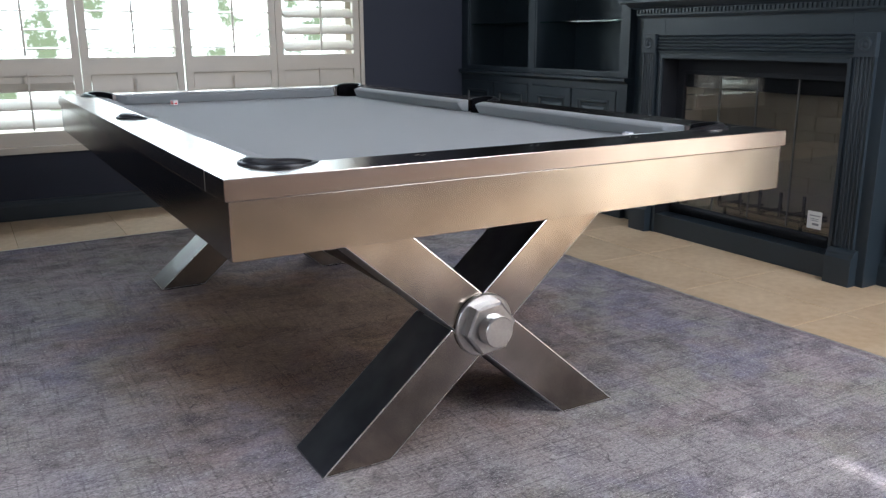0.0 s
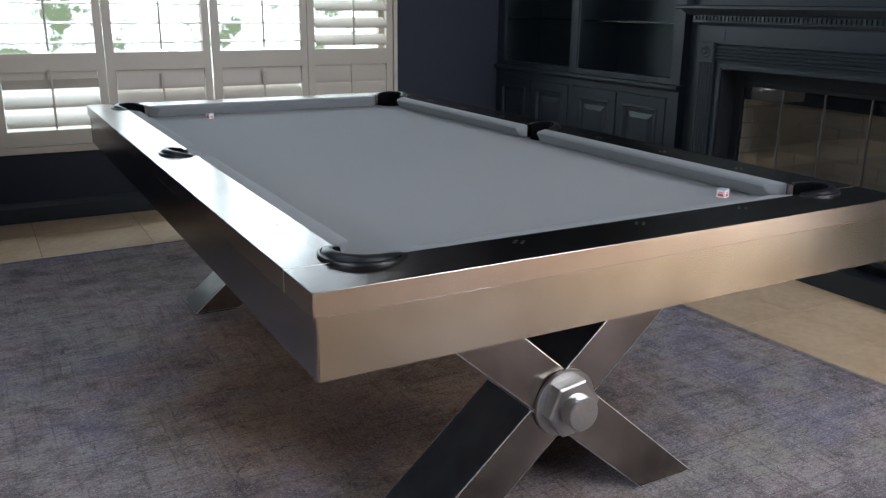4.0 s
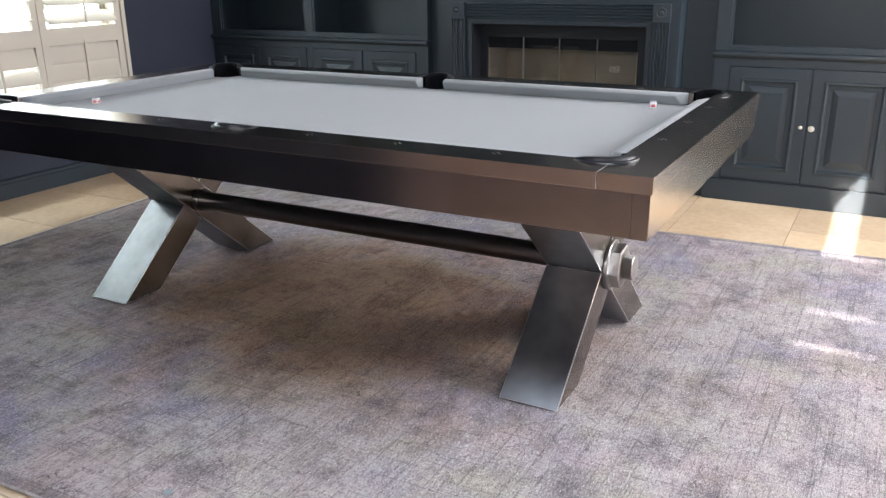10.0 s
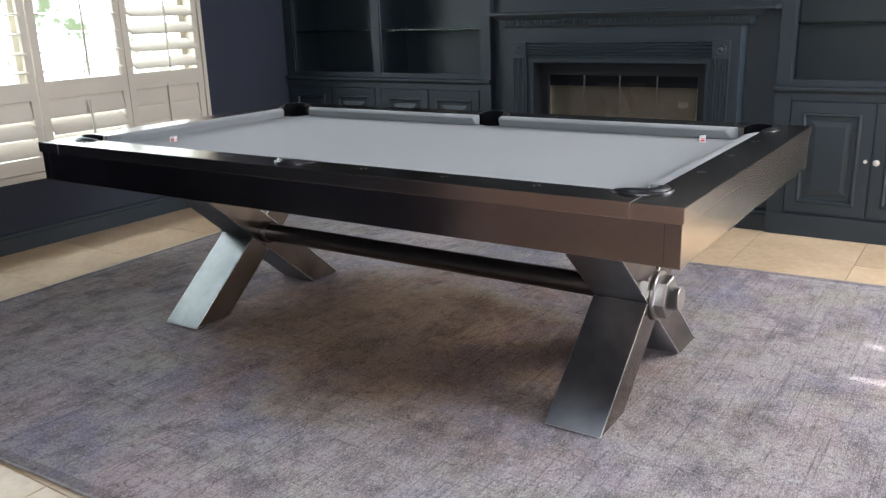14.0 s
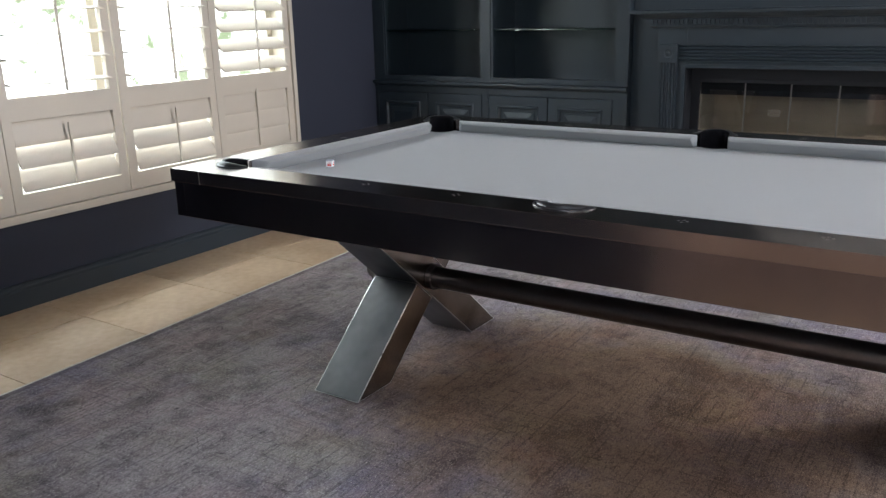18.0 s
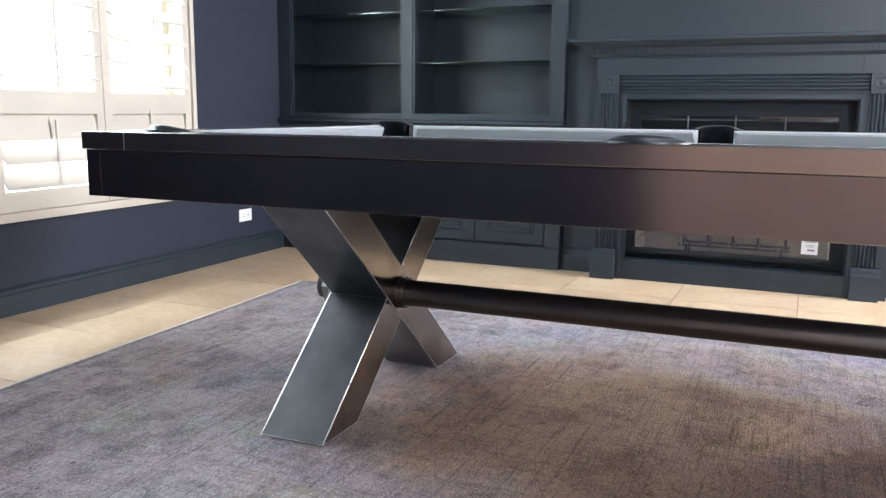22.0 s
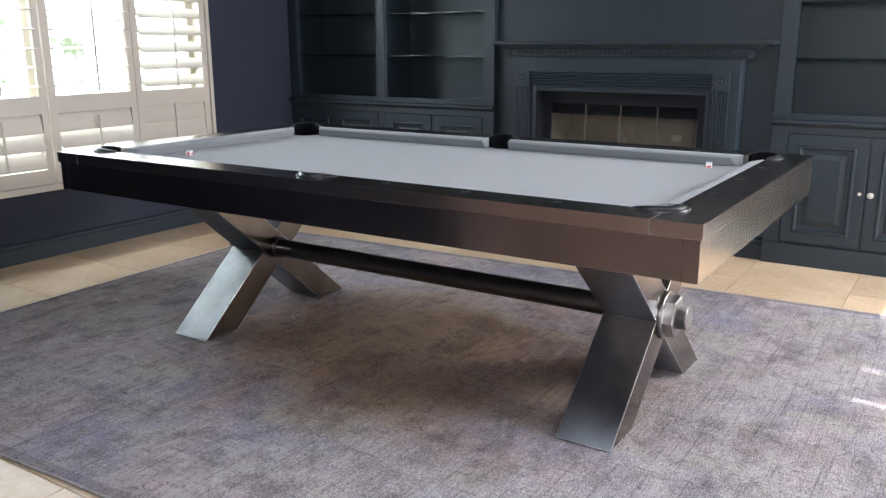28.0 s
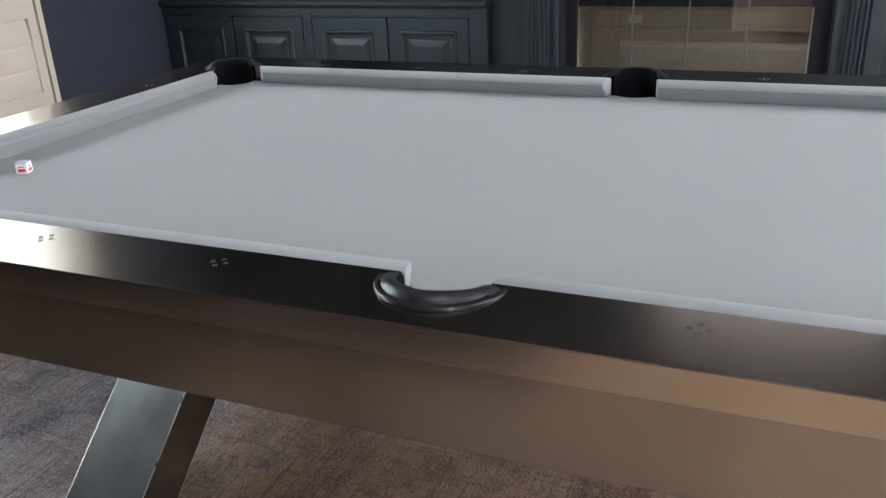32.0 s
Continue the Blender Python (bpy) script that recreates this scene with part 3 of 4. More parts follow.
shutter_panel(0.755, 1.342, 0.802, 1.297, 36, 86, 86, "shut")


def wall_outlet(m):
    """A double outlet; m carries its own plane, x along the wall and y into it."""
    c = thing("wall_outlet", m.translation, "white plastic double wall outlet on the navy wall", "outlet", "wall outlets")
    part("cover_plate", box(bmesh.new(), -0.057, 0.057, -0.006, 0, 0, 0.070, bevel=0.002, m=m), PLATE, c)
    for x in (-0.022, 0.022):
        so = part("socket", box(bmesh.new(), x - 0.014, x + 0.014, -0.0085, -0.006, 0.020, 0.050, bevel=0.001, m=m), PLATE, c)
        bm = bmesh.new()
        for z in (0.027, 0.040):
            box(bm, x - 0.006, x + 0.006, -0.0092, -0.0085, z, z + 0.003, m=m)
        part("slots", bm, GREY_INK, so)


wall_outlet(Matrix.Translation((1.805, NORTH, 0.206)))
wall_outlet(Matrix.Translation((NOOK, 1.00, 0.15)) @ Matrix.Rotation(radians(90), 4, "Z"))

# ---- outside the north window ----
tagged(part("ground", boxes((-40, 60, NORTH + 0.152, 14.9, -0.35, -0.30)), PAVING), "pale paved terrace outside the window", "ground", kind="structure")
tagged(part("backdrop", boxes((-40, 60, 14.9, 14.95, -0.30, 22)), GARDEN), "bright leafy garden in the distance", "backdrop", kind="structure")

# ---- fireplace ----
FIRE = 0.057           # its centre line
fp = thing("fireplace_surround", (2.16, FIRE, 0), "dark navy painted wooden fireplace surround with fluted pilasters", "fireplace")
F0, F1, O0, O1, OT = -0.645, 0.738, -0.469, 0.583, 0.920
part("side_board", boxes((2.10, BREAST - 0.002, O1, F1, 0, 1.12), bevel=0.002), NAVY, fp)
part("side_board", boxes((2.10, BREAST - 0.002, F0, O0, 0, 1.12), bevel=0.002), NAVY, fp)
part("header_board", boxes((2.10, BREAST - 0.002, O0, O1, OT, 1.12), bevel=0.002), NAVY, fp)


def flutes(n, w0, w1, deep, face, back):
    """The outline of a reeded board: n hollows between w0 and w1, as (depth, width)."""
    pts, step = [(back, w0), (face, w0)], (w1 - w0) / n
    for i in range(n):
        c = w0 + (i + 0.5) * step
        pts += [(face + deep * math.sin(math.pi * k / 6), c - step * 0.36 + step * 0.72 * k / 6) for k in range(7)]
    return pts + [(face, w1), (back, w1)]


for c in (0.669, -0.549):
    part("pilaster", prism(flutes(5, c - 0.043, c + 0.043, 0.008, 2.083, 2.0995), 2, 0.155, 0.944), NAVY, fp)
    block = part("corner_block", boxes((2.072, 2.0995, c - 0.046, c + 0.046, 0.9445, 1.040), bevel=0.0025), NAVY, fp)
    turn = Matrix.Translation((2.072, c, 0.994)) @ Matrix.Rotation(radians(-90), 4, "Y")
    part("rosette", lathe([(0.029, -0.001), (0.029, 0.003), (0.026, 0.005), (0.022, 0.002), (0.015, 0.0015), (0.012, 0.005), (0.007, 0.007), (0, 0.0075)], turn, 28), NAVY, block, smooth=True)
    pl = prism([(2.0995, 0), (2.052, 0), (2.052, 0.118), (2.062, 0.128), (2.062, 0.138), (2.078, 0.152), (2.0995, 0.1545)], 1, c - 0.062, c + 0.062, bevel=0.002)
    part("plinth_block", pl, NAVY, fp)
hd = prism([(x, z) for x, z in flutes(5, 0.953, 1.036, 0.009, 2.084, 2.0995)], 1, -0.4985, 0.6185)
part("reeded_header", hd, NAVY, fp)
part("inner_moulding", boxes((2.092, 2.0995, O1, O1 + 0.018, 0.0, OT + 0.018), (2.092, 2.0995, O0 - 0.018, O0, 0.0, OT + 0.018), (2.092, 2.0995, O0, O1, OT, OT + 0.018), bevel=0.002), NAVY, fp)


def mantel_run(pts, reach):
    """A moulded shelf: the outline (x, z) runs round front and both ends, mitred."""
    bm = bmesh.new()
    rows = []
    for x, z in pts:
        out = 2.0995 - x
        rows.append([bm.verts.new(p) for p in ((BREAST - 0.003, reach[1] + out, z), (x, reach[1] + out, z), (x, reach[0] - out, z), (BREAST - 0.003, reach[0] - out, z))])
    for a, b in zip(rows, rows[1:]):
        for i in range(3):
            bm.faces.new((a[i], a[i + 1], b[i + 1], b[i]))
    bm.faces.new(rows[0])
    bm.faces.new(rows[-1][::-1])
    bm.faces.new([r[0] for r in rows] + [r[3] for r in rows[::-1]])
    return bm


part("bed_moulding", mantel_run([(2.094, 1.1205), (2.090, 1.128), (2.083, 1.134), (2.083, 1.139)], (F0 - 0.028, F1 + 0.028)), NAVY, fp)
part("dentil_backing", mantel_run([(2.088, 1.1395), (2.088, 1.166)], (F0 - 0.028, F1 + 0.028)), NAVY, fp)
bm = bmesh.new()
y = F0 - 0.030
while y < F1 + 0.036:
    box(bm, 2.078, 2.0885, y, y + 0.0125, 1.1435, 1.1625)
    y += 0.0232
tagged(part("dentil_band", bm, NAVY, fp), kind="stuff")
part("crown_moulding", mantel_run([(2.083, 1.1665), (2.080, 1.172), (2.070, 1.176), (2.058, 1.188), (2.052, 1.1935)], (F0 - 0.056, F1 + 0.056)), NAVY, fp)
part("mantel_shelf", mantel_run([(2.050, 1.194), (2.044, 1.199), (2.044, 1.211), (2.048, 1.216), (2.06, 1.2165)], (F0 - 0.117, F1 + 0.085)), NAVY, fp)

# the firebox with its glass doors
box_ = thing("firebox", (2.3, FIRE, 0.10), "black metal firebox with glass doors and cream firebrick inside", "fireplace")
GX = 2.215
part("face_plate", lattice((-0.476, -0.398, 0.532, 0.588), (0.102, 0.130, 0.848, 0.928), {(1, 1)}, 0, GX - 0.010, GX + 0.010, bevel=0.002), IRON, box_)
part("side_reveal", boxes((2.101, GX - 0.011, O1 - 0.006, O1 - 0.0005, 0.10, OT - 0.001), (2.101, GX - 0.011, O0 + 0.0005, O0 + 0.006, 0.10, OT - 0.001), (2.101, GX - 0.011, O0 + 0.006, O1 - 0.006, OT - 0.006, OT - 0.0005)), IRON, box_)
part("hearth_board", boxes((2.101, GX - 0.012, O0 + 0.0005, O1 - 0.0005, 0.0, 0.1015), bevel=0.001), NAVY, box_)
part("vent_bar", prism([(GX - 0.036, 0.131), (GX - 0.012, 0.131), (GX - 0.012, 0.158), (GX - 0.026, 0.158), (GX - 0.036, 0.146)], 1, -0.405, 0.54, bevel=0.002), IRON, box_)
part("top_track", boxes((GX - 0.014, GX - 0.0105, -0.398, 0.532, 0.838, 0.858), bevel=0.001), IRON, box_)
edges = [0.528, 0.297, 0.070, -0.158, -0.392]
for a, b in zip(edges, edges[1:]):
    door = part("glass_door", boxes((GX - 0.003, GX + 0.003, b + 0.0015, a - 0.0015, 0.16, 0.838)), FIREGLASS, box_, "smoked glass fire door")
    door.visible_shadow = False
    if b > -0.3:
        part("door_edge", boxes((GX - 0.006, GX + 0.004, b - 0.0045, b + 0.0012, 0.16, 0.838)), EDGE, door, "thin bright metal edge")
part("lining", boxes((2.32, 2.50, 0.534, 0.56, 0.104, 0.93), (2.32, 2.50, -0.424, -0.40, 0.104, 0.93), (2.50, 2.53, -0.424, 0.56, 0.104, 0.93), (GX + 0.012, 2.50, -0.40, 0.534, 0.104, 0.118)), MORTAR, box_)
part("lintel", boxes((GX + 0.011, 2.30, -0.398, 0.532, 0.772, 0.846), bevel=0.002), IRON, box_)
part("hood", prism([(2.30, 0.772), (2.493, 0.747), (2.493, 0.925), (2.30, 0.925)], 1, -0.398, 0.532), IRON, box_)
rows_b = 9
for i in range(rows_b):
    z0 = 0.120 + i * 0.0765
    off = 0.0 if i % 2 else 0.115
    yy = -0.399 - off
    while yy < 0.53:
        a, b = max(yy, -0.399), min(yy + 0.226, 0.533)
        if b - a > 0.02:
            part("firebrick", boxes((2.494, 2.5005, a + 0.002, b - 0.002, z0, z0 + 0.0725), bevel=0.0015), BACKBRICK, box_)
        yy += 0.230
    for s, ya, yb in ((0, 0.5275, 0.5345), (1, -0.4005, -0.3935)):
        for a, b in ((GX + 0.016, 2.35 - 0.05 * (i % 2)), (2.354 - 0.05 * (i % 2), 2.492)):
            part("firebrick", boxes((a, b, ya, yb, z0, z0 + 0.0725), bevel=0.0015), FIREBRICK, box_)
grate = thing("fire_grate", (2.36, 0.05, 0.118), "black iron log grate standing in the firebox", "grate")
part("rail", boxes((2.29, 2.302, -0.22, 0.32, 0.165, 0.177), (2.42, 2.432, -0.22, 0.32, 0.165, 0.177), bevel=0.002), IRON, grate)
for yy in (-0.20, -0.07, 0.05, 0.17, 0.30):
    part("bar", boxes((2.270, 2.282, yy - 0.006, yy + 0.006, 0.177, 0.30), (2.270, 2.45, yy - 0.006, yy + 0.006, 0.177, 0.189), bevel=0.002), IRON, grate)
for yy in (-0.18, 0.28):
    for x in (2.29, 2.42):
        part("leg", boxes((x, x + 0.012, yy - 0.006, yy + 0.006, 0.118, 0.165)), IRON, grate)
tag = thing("paper_tag", (GX - 0.004, -0.309, 0.18), "white printed paper tag stuck on the fire glass", "tag")
part("sheet", boxes((GX - 0.0050, GX - 0.0035, -0.346, -0.272, 0.178, 0.258)), TAGPAPER, tag)
part("print", boxes((GX - 0.0056, GX - 0.0050, -0.338, -0.285, 0.236, 0.240), (GX - 0.0056, GX - 0.0050, -0.330, -0.290, 0.222, 0.2245), (GX - 0.0056, GX - 0.0050, -0.330, -0.290, 0.214, 0.2165), (GX - 0.0056, GX - 0.0050, -0.333, -0.300, 0.194, 0.204)), GREY_INK, tag)
valve = thing("gas_valve", (BREAST, -0.677, 0.35), "round chrome gas key valve plate on the navy wall", "valve")
turn = Matrix.Translation((BREAST, -0.677, 0.35)) @ Matrix.Rotation(radians(-90), 4, "Y")
part("escutcheon", lathe([(0.030, 0), (0.030, 0.002), (0.024, 0.005), (0.012, 0.006), (0.010, 0.006)], turn, 28), CHROME, valve, smooth=True)
part("keyhole", lathe([(0.009, 0.0062), (0.006, 0.0075), (0, 0.0075)], turn, 16), IRON, valve)


# ---- built-in cabinets ----
FACE = 2.178


def cabinet(y_fire, side, length, label):
    """A built-in unit that starts beside the chimney breast at y_fire and runs to the side given by the sign: doors below, open glass shelves above."""
    s = side

    def span(a, b):
        return tuple(sorted((y_fire + s * a, y_fire + s * b)))

    c = thing("built_in_cabinet", (2.36, y_fire + s * length / 2, 0), label, "cabinet")
    part("base_board", boxes((FACE - 0.008, EAST - 0.004, *span(0, length), 0, 0.118), bevel=0.002), NAVY, c)
    part("carcass", boxes((FACE + 0.012, EAST - 0.004, *span(0.0, length), 0.1185, 0.766)), NAVY, c)
    layout = [(0.09, 0.488), (0.498, 0.897), (0.955, 1.353), (1.363, 1.762)]
    frame_rows = [(0.0, 0.086), (0.901, 0.951), (1.766, length)]
    for a, b in frame_rows:
        part("face_stile", boxes((FACE, FACE + 0.0115, *span(a, b), 0.1185, 0.766), bevel=0.001), NAVY, c)
    for a, b in ((0.0862, 0.9008), (0.9512, 1.7658)):
        part("face_rail", boxes((FACE, FACE + 0.0115, *span(a, b), 0.7285, 0.766), bevel=0.001), NAVY, c)
    for i, (a, b) in enumerate(layout):
        bm = bmesh.new()
        y0, y1 = span(a, b)
        stepped_panel(bm, FACE + 0.0105, y0, y1, 0.132, 0.725, [(0, 0), (0, 0.0125), (0.002, 0.0145), (0.056, 0.0145), (0.060, 0.0195), (0.068, 0.0205), (0.074, 0.015), (0.078, 0.005), (0.098, 0.004), (0.101, 0.0065), (0.128, 0.0145)])
        d = part("door", bm, NAVY, c, "raised-panel navy door")
        edge = b - 0.022 if i % 2 == 0 else a + 0.022
        yk = y_fire + s * edge
        turn = Matrix.Translation((FACE - 0.004, yk, 0.428)) @ Matrix.Rotation(radians(-90), 4, "Y")
        if (i % 2 == 1):
            part("knob", lathe([(0.005, 0), (0.005, 0.010), (0.012, 0.014), (0.0165, 0.021), (0.0145, 0.028), (0.007, 0.031), (0, 0.0315)], turn, 20), KNOB, d, "small satin nickel knob", smooth=True)
        else:
            part("lock", lathe([(0.0095, 0), (0.0095, 0.003), (0.007, 0.0045), (0, 0.0045)], turn, 18), KNOB, d, "small satin key lock", smooth=True)
    # ledge, moulded
    y0, y1 = span(-0.004, length)
    part("ledge", prism([(EAST - 0.004, 0.7665), (FACE - 0.004, 0.7665), (FACE - 0.010, 0.773), (FACE - 0.022, 0.777), (FACE - 0.028, 0.784), (FACE - 0.028, 0.796), (FACE - 0.022, 0.802), (EAST - 0.004, 0.802)], 1, y0, y1, bevel=0.0015), NAVY, c)
    # upper case
    part("back_panel", boxes((EAST - 0.022, EAST - 0.004, *span(0, length), 0.8025, 2.45)), NAVY, c)
    part("side_panel", boxes((FACE + 0.020, EAST - 0.0225, *span(0, 0.03), 0.8025, 2.45)), NAVY, c)
    part("side_panel", boxes((FACE + 0.020, EAST - 0.0225, *span(length - 0.03, length), 0.8025, 2.45)), NAVY, c)
    part("divider", boxes((FACE + 0.0205, EAST - 0.0225, *span(0.907, 0.933), 0.8025, 2.45)), NAVY, c)
    for a, b in ((0.0, 0.072), (0.887, 0.952), (length - 0.085, length)):
        part("face_stile", boxes((FACE, FACE + 0.0195, *span(a, b), 0.8025, 2.45), bevel=0.0015), NAVY, c)
    for a, b in ((0.0722, 0.8868), (0.9522, length - 0.0852)):
        part("face_rail", boxes((FACE + 0.001, FACE + 0.0195, *span(a, b), 0.8025, 0.834), bevel=0.0015), NAVY, c)
        part("face_rail", boxes((FACE + 0.001, FACE + 0.0195, *span(a, b), 2.33, 2.45), bevel=0.0015), NAVY, c)
        for e, f in ((a, a + 0.012), (b - 0.012, b)):
            part("inner_bead", boxes((FACE + 0.006, FACE + 0.0195, *span(e, f), 0.8342, 2.3298)), NAVY, c)
    part("top_panel", boxes((FACE + 0.0, EAST - 0.004, *span(0, length), 2.4505, CEIL - 0.003)), NAVY, c)
    for z in (1.113, 1.401, 1.70, 2.0):
        for a, b in ((0.032, 0.905), (0.935, length - 0.032)):
            g = part("glass_shelf", boxes((2.232, EAST - 0.024, *span(a, b), z, z + 0.010), bevel=0.001), SHELFGLASS, c, "clear green-edged glass shelf")
    return c


cabinet(0.930, 1, NORTH - 0.930 - 0.003, "navy built-in cabinet, raised-panel doors, glass shelves, beside the window")
cabinet(-0.818, -1, 1.79, "navy built-in cabinet, raised-panel doors, glass shelves, beside the fireplace")


# ---- rug ----
rug = thing("area_rug", (-0.02, -0.20, 0), "faded grey, mauve and brown wool area rug on the tiles", "rug")
spin = Matrix.Translation((-0.02, -0.20, 0)) @ Matrix.Rotation(radians(2.3), 4, "Z") @ Matrix.Translation((0.02, 0.20, 0))
RX0, RX1, RY0, RY1 = -1.404, 1.385, -2.36, 1.945


def waver(v, k):
    """How far an edge of the rug strays from its line."""
    return 0.009 * noise.noise((v * 1.6, k * 7.3, 0.4)) + 0.004 * noise.noise((v * 5.5, k * 3.1, 2.0))


def rug_point(u, v, inset):
    """A point of the rug's plan from shares u, v of its sides, with wavering edges."""
    x0, x1 = RX0 + waver(RY0 + v * (RY1 - RY0), 1) + inset, RX1 + waver(RY0 + v * (RY1 - RY0), 2) - inset
    y0, y1 = RY0 + waver(RX0 + u * (RX1 - RX0), 3) + inset, RY1 + 0.5 * waver(RX0 + u * (RX1 - RX0), 4) - inset
    return x0 + u * (x1 - x0), y0 + v * (y1 - y0)


def rug_sheet(inset, top, bottom, nu=60, nv=90):
    bm = bmesh.new()
    for z in (top, bottom):
        grid = [[bm.verts.new(spin @ Vector((*rug_point(i / nu, j / nv, inset), z + (0.0007 * noise.noise((i * 0.31, j * 0.31, 1.0)) if z == top and 0 < i < nu and 0 < j < nv else 0)))) for j in range(nv + 1)] for i in range(nu + 1)]
        for i in range(nu):
            for j in range(nv):
                bm.faces.new((grid[i][j], grid[i + 1][j], grid[i + 1][j + 1], grid[i][j + 1]))
        ring = [grid[i][0] for i in range(nu)] + [grid[nu][j] for j in range(nv)] + [grid[i][nv] for i in range(nu, 0, -1)] + [grid[0][j] for j in range(nv, 0, -1)]
        if z == top:
            upper = ring
    for i in range(len(ring)):
        j = (i + 1) % len(ring)
        bm.faces.new((upper[i], upper[j], ring[j], ring[i]))
    return bm


def rug_band(a, b, profile, n=140):
    """A strip along one edge from share (u, v) a to b, with a cross-section of (outward, height)."""
    bm = bmesh.new()
    rows = []
    way = Vector((b[0] - a[0], b[1] - a[1], 0)).normalized()
    out = spin.to_3x3() @ Vector((way.y, -way.x, 0))
    for i in range(n + 1):
        t = i / n
        x, y = rug_point(a[0] + (b[0] - a[0]) * t, a[1] + (b[1] - a[1]) * t, 0.0)
        base = spin @ Vector((x, y, 0))
        rows.append([bm.verts.new(base + out * w + Vector((0, 0, h))) for w, h in profile])
    k = len(profile)
    for p, q in zip(rows, rows[1:]):
        for i in range(k):
            bm.faces.new((p[i], p[(i + 1) % k], q[(i + 1) % k], q[i]))
    bm.faces.new(rows[0])
    bm.faces.new(rows[-1][::-1])
    return bm


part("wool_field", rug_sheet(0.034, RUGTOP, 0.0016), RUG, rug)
CORNERS = {"west": ((0, 1), (0, 0)), "south": ((0, 0), (1, 0)), "east": ((1, 0), (1, 1)), "north": ((1, 1), (0, 1))}
for edge, (a, b) in CORNERS.items():
    part("border", rug_band(a, b, [(-0.0335, 0.0016), (-0.0335, RUGTOP - 0.001), (-0.028, RUGTOP - 0.0005), (-0.001, RUGTOP - 0.002), (-0.001, 0.0016)]), RUG_BORDER, rug, "dark worn rug border")
    roll = [(0.004 + 0.0048 * math.cos(t), 0.0062 + 0.0046 * math.sin(t)) for t in [2 * math.pi * k / 8 for k in range(8)]]
    part("binding", rug_band(a, b, roll), HEM if edge == "north" else SELVEDGE, rug, "pale stitched binding" if edge == "north" else "grey rolled selvedge", smooth=True)

# ---- pool table ----
TX, TY, TOP, BED = 0.713, 1.27, 0.80, 0.757
CX, CY, SX, HOLE = 0.562, 1.114, 0.602, 0.057     # pocket centres and the bite that they take
table = thing("pool_table", (0, 0, RUGTOP), "brushed steel pool table, grey felt, X-shaped legs, on a rug", "pool table")
IX, IY = 0.590, 1.142                             # where the rail caps meet the cushions
dx, dy, ds = math.sqrt(HOLE**2 - (IY - CY) ** 2), math.sqrt(HOLE**2 - (IX - CX) ** 2), math.sqrt(HOLE**2 - (SX - IX) ** 2)


def ang(px, py, cx, cy):
    return math.degrees(math.atan2(py - cy, px - cx))


def mirrored(pts, mx, my):
    out = [(mx * x, my * y) for x, y in pts]
    return out if mx * my > 0 else out[::-1]


G = 0.0006


def paint_cap_light(ob):
    """Painted light: glints on the joint bevels, lighter outer faces; other bevels as the cap."""
    ob.data.materials.append(JOINT_GLINT)
    ob.data.materials.append(CAP_SIDE_LIT)
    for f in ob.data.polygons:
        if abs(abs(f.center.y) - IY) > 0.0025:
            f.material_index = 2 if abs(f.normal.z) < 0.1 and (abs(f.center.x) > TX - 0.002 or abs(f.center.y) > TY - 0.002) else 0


# end caps
for my in (1, -1):
    bite1 = arc(CX, CY, HOLE, ang(CX + dx, IY, CX, CY), ang(CX - dx, IY, CX, CY), 14)
    out = [(TX, TY), (-TX, TY), (-TX, IY + G)] + [(-x, y) for x, y in bite1] + bite1[::-1] + [(TX, IY + G)]
    paint_cap_light(part("end_rail_cap", prism(mirrored(out, 1, my), 2, 0.7605, TOP, bevel=0.0011), CAP, table))
# long caps
for mx in (1, -1):
    a0 = ang(CX + dx, IY, CX, CY)
    a1 = ang(IX, CY - dy, CX, CY)
    corner = arc(CX, CY, HOLE, a0, a1, 14)                       # from the seam round to the inner edge
    side = arc(SX, 0, HOLE, ang(IX, ds, SX, 0), ang(IX, -ds, SX, 0) - 360 if ang(IX, -ds, SX, 0) > 0 else ang(IX, -ds, SX, 0), 16)
    out = [(TX, -IY + G), (TX, IY - G)] + corner + side + [(x, -y) for x, y in corner[::-1]]
    paint_cap_light(part("side_rail_cap", prism(mirrored(out, mx, 1), 2, 0.7605, TOP, bevel=0.0011), CAP, table))
# cloth bed
b_r, hx, hy, hs = 0.050, 0.568, 1.120, 0.624
ex, ey, es = math.sqrt(b_r**2 - (IY - hy) ** 2), math.sqrt(b_r**2 - (IX - hx) ** 2), math.sqrt(b_r**2 - (hs - IX) ** 2)
q = arc(hx, hy, b_r, ang(hx - ex, IY, hx, hy), ang(IX, hy - ey, hx, hy) + 360, 16)
sd = arc(hs, 0, b_r, ang(IX, es, hs, 0), ang(IX, -es, hs, 0) + 360, 14)
right = q + sd + [(x, -y) for x, y in q[::-1]]
part("cloth_bed", prism(right + [(-x, y) for x, y in right[::-1]], 2, 0.752, BED), CLOTH, table, "grey felt playing surface")
part("slate_bed", boxes((-0.52, 0.52, -1.07, 1.07, 0.7005, 0.7518)), SLATE, table)
part("under_board", boxes((-0.672, 0.672, -1.22, 1.22, 0.66, 0.7003)), UNDERSIDE, table)

# cushions
CUSH = ((0.0, BED + 0.001), (0.0, 0.7985), (0.004, 0.8005), (0.036, 0.7965), (0.0430, 0.7935), (0.0450, 0.7900), (0.0435, 0.7855), (0.024, BED + 0.0012))


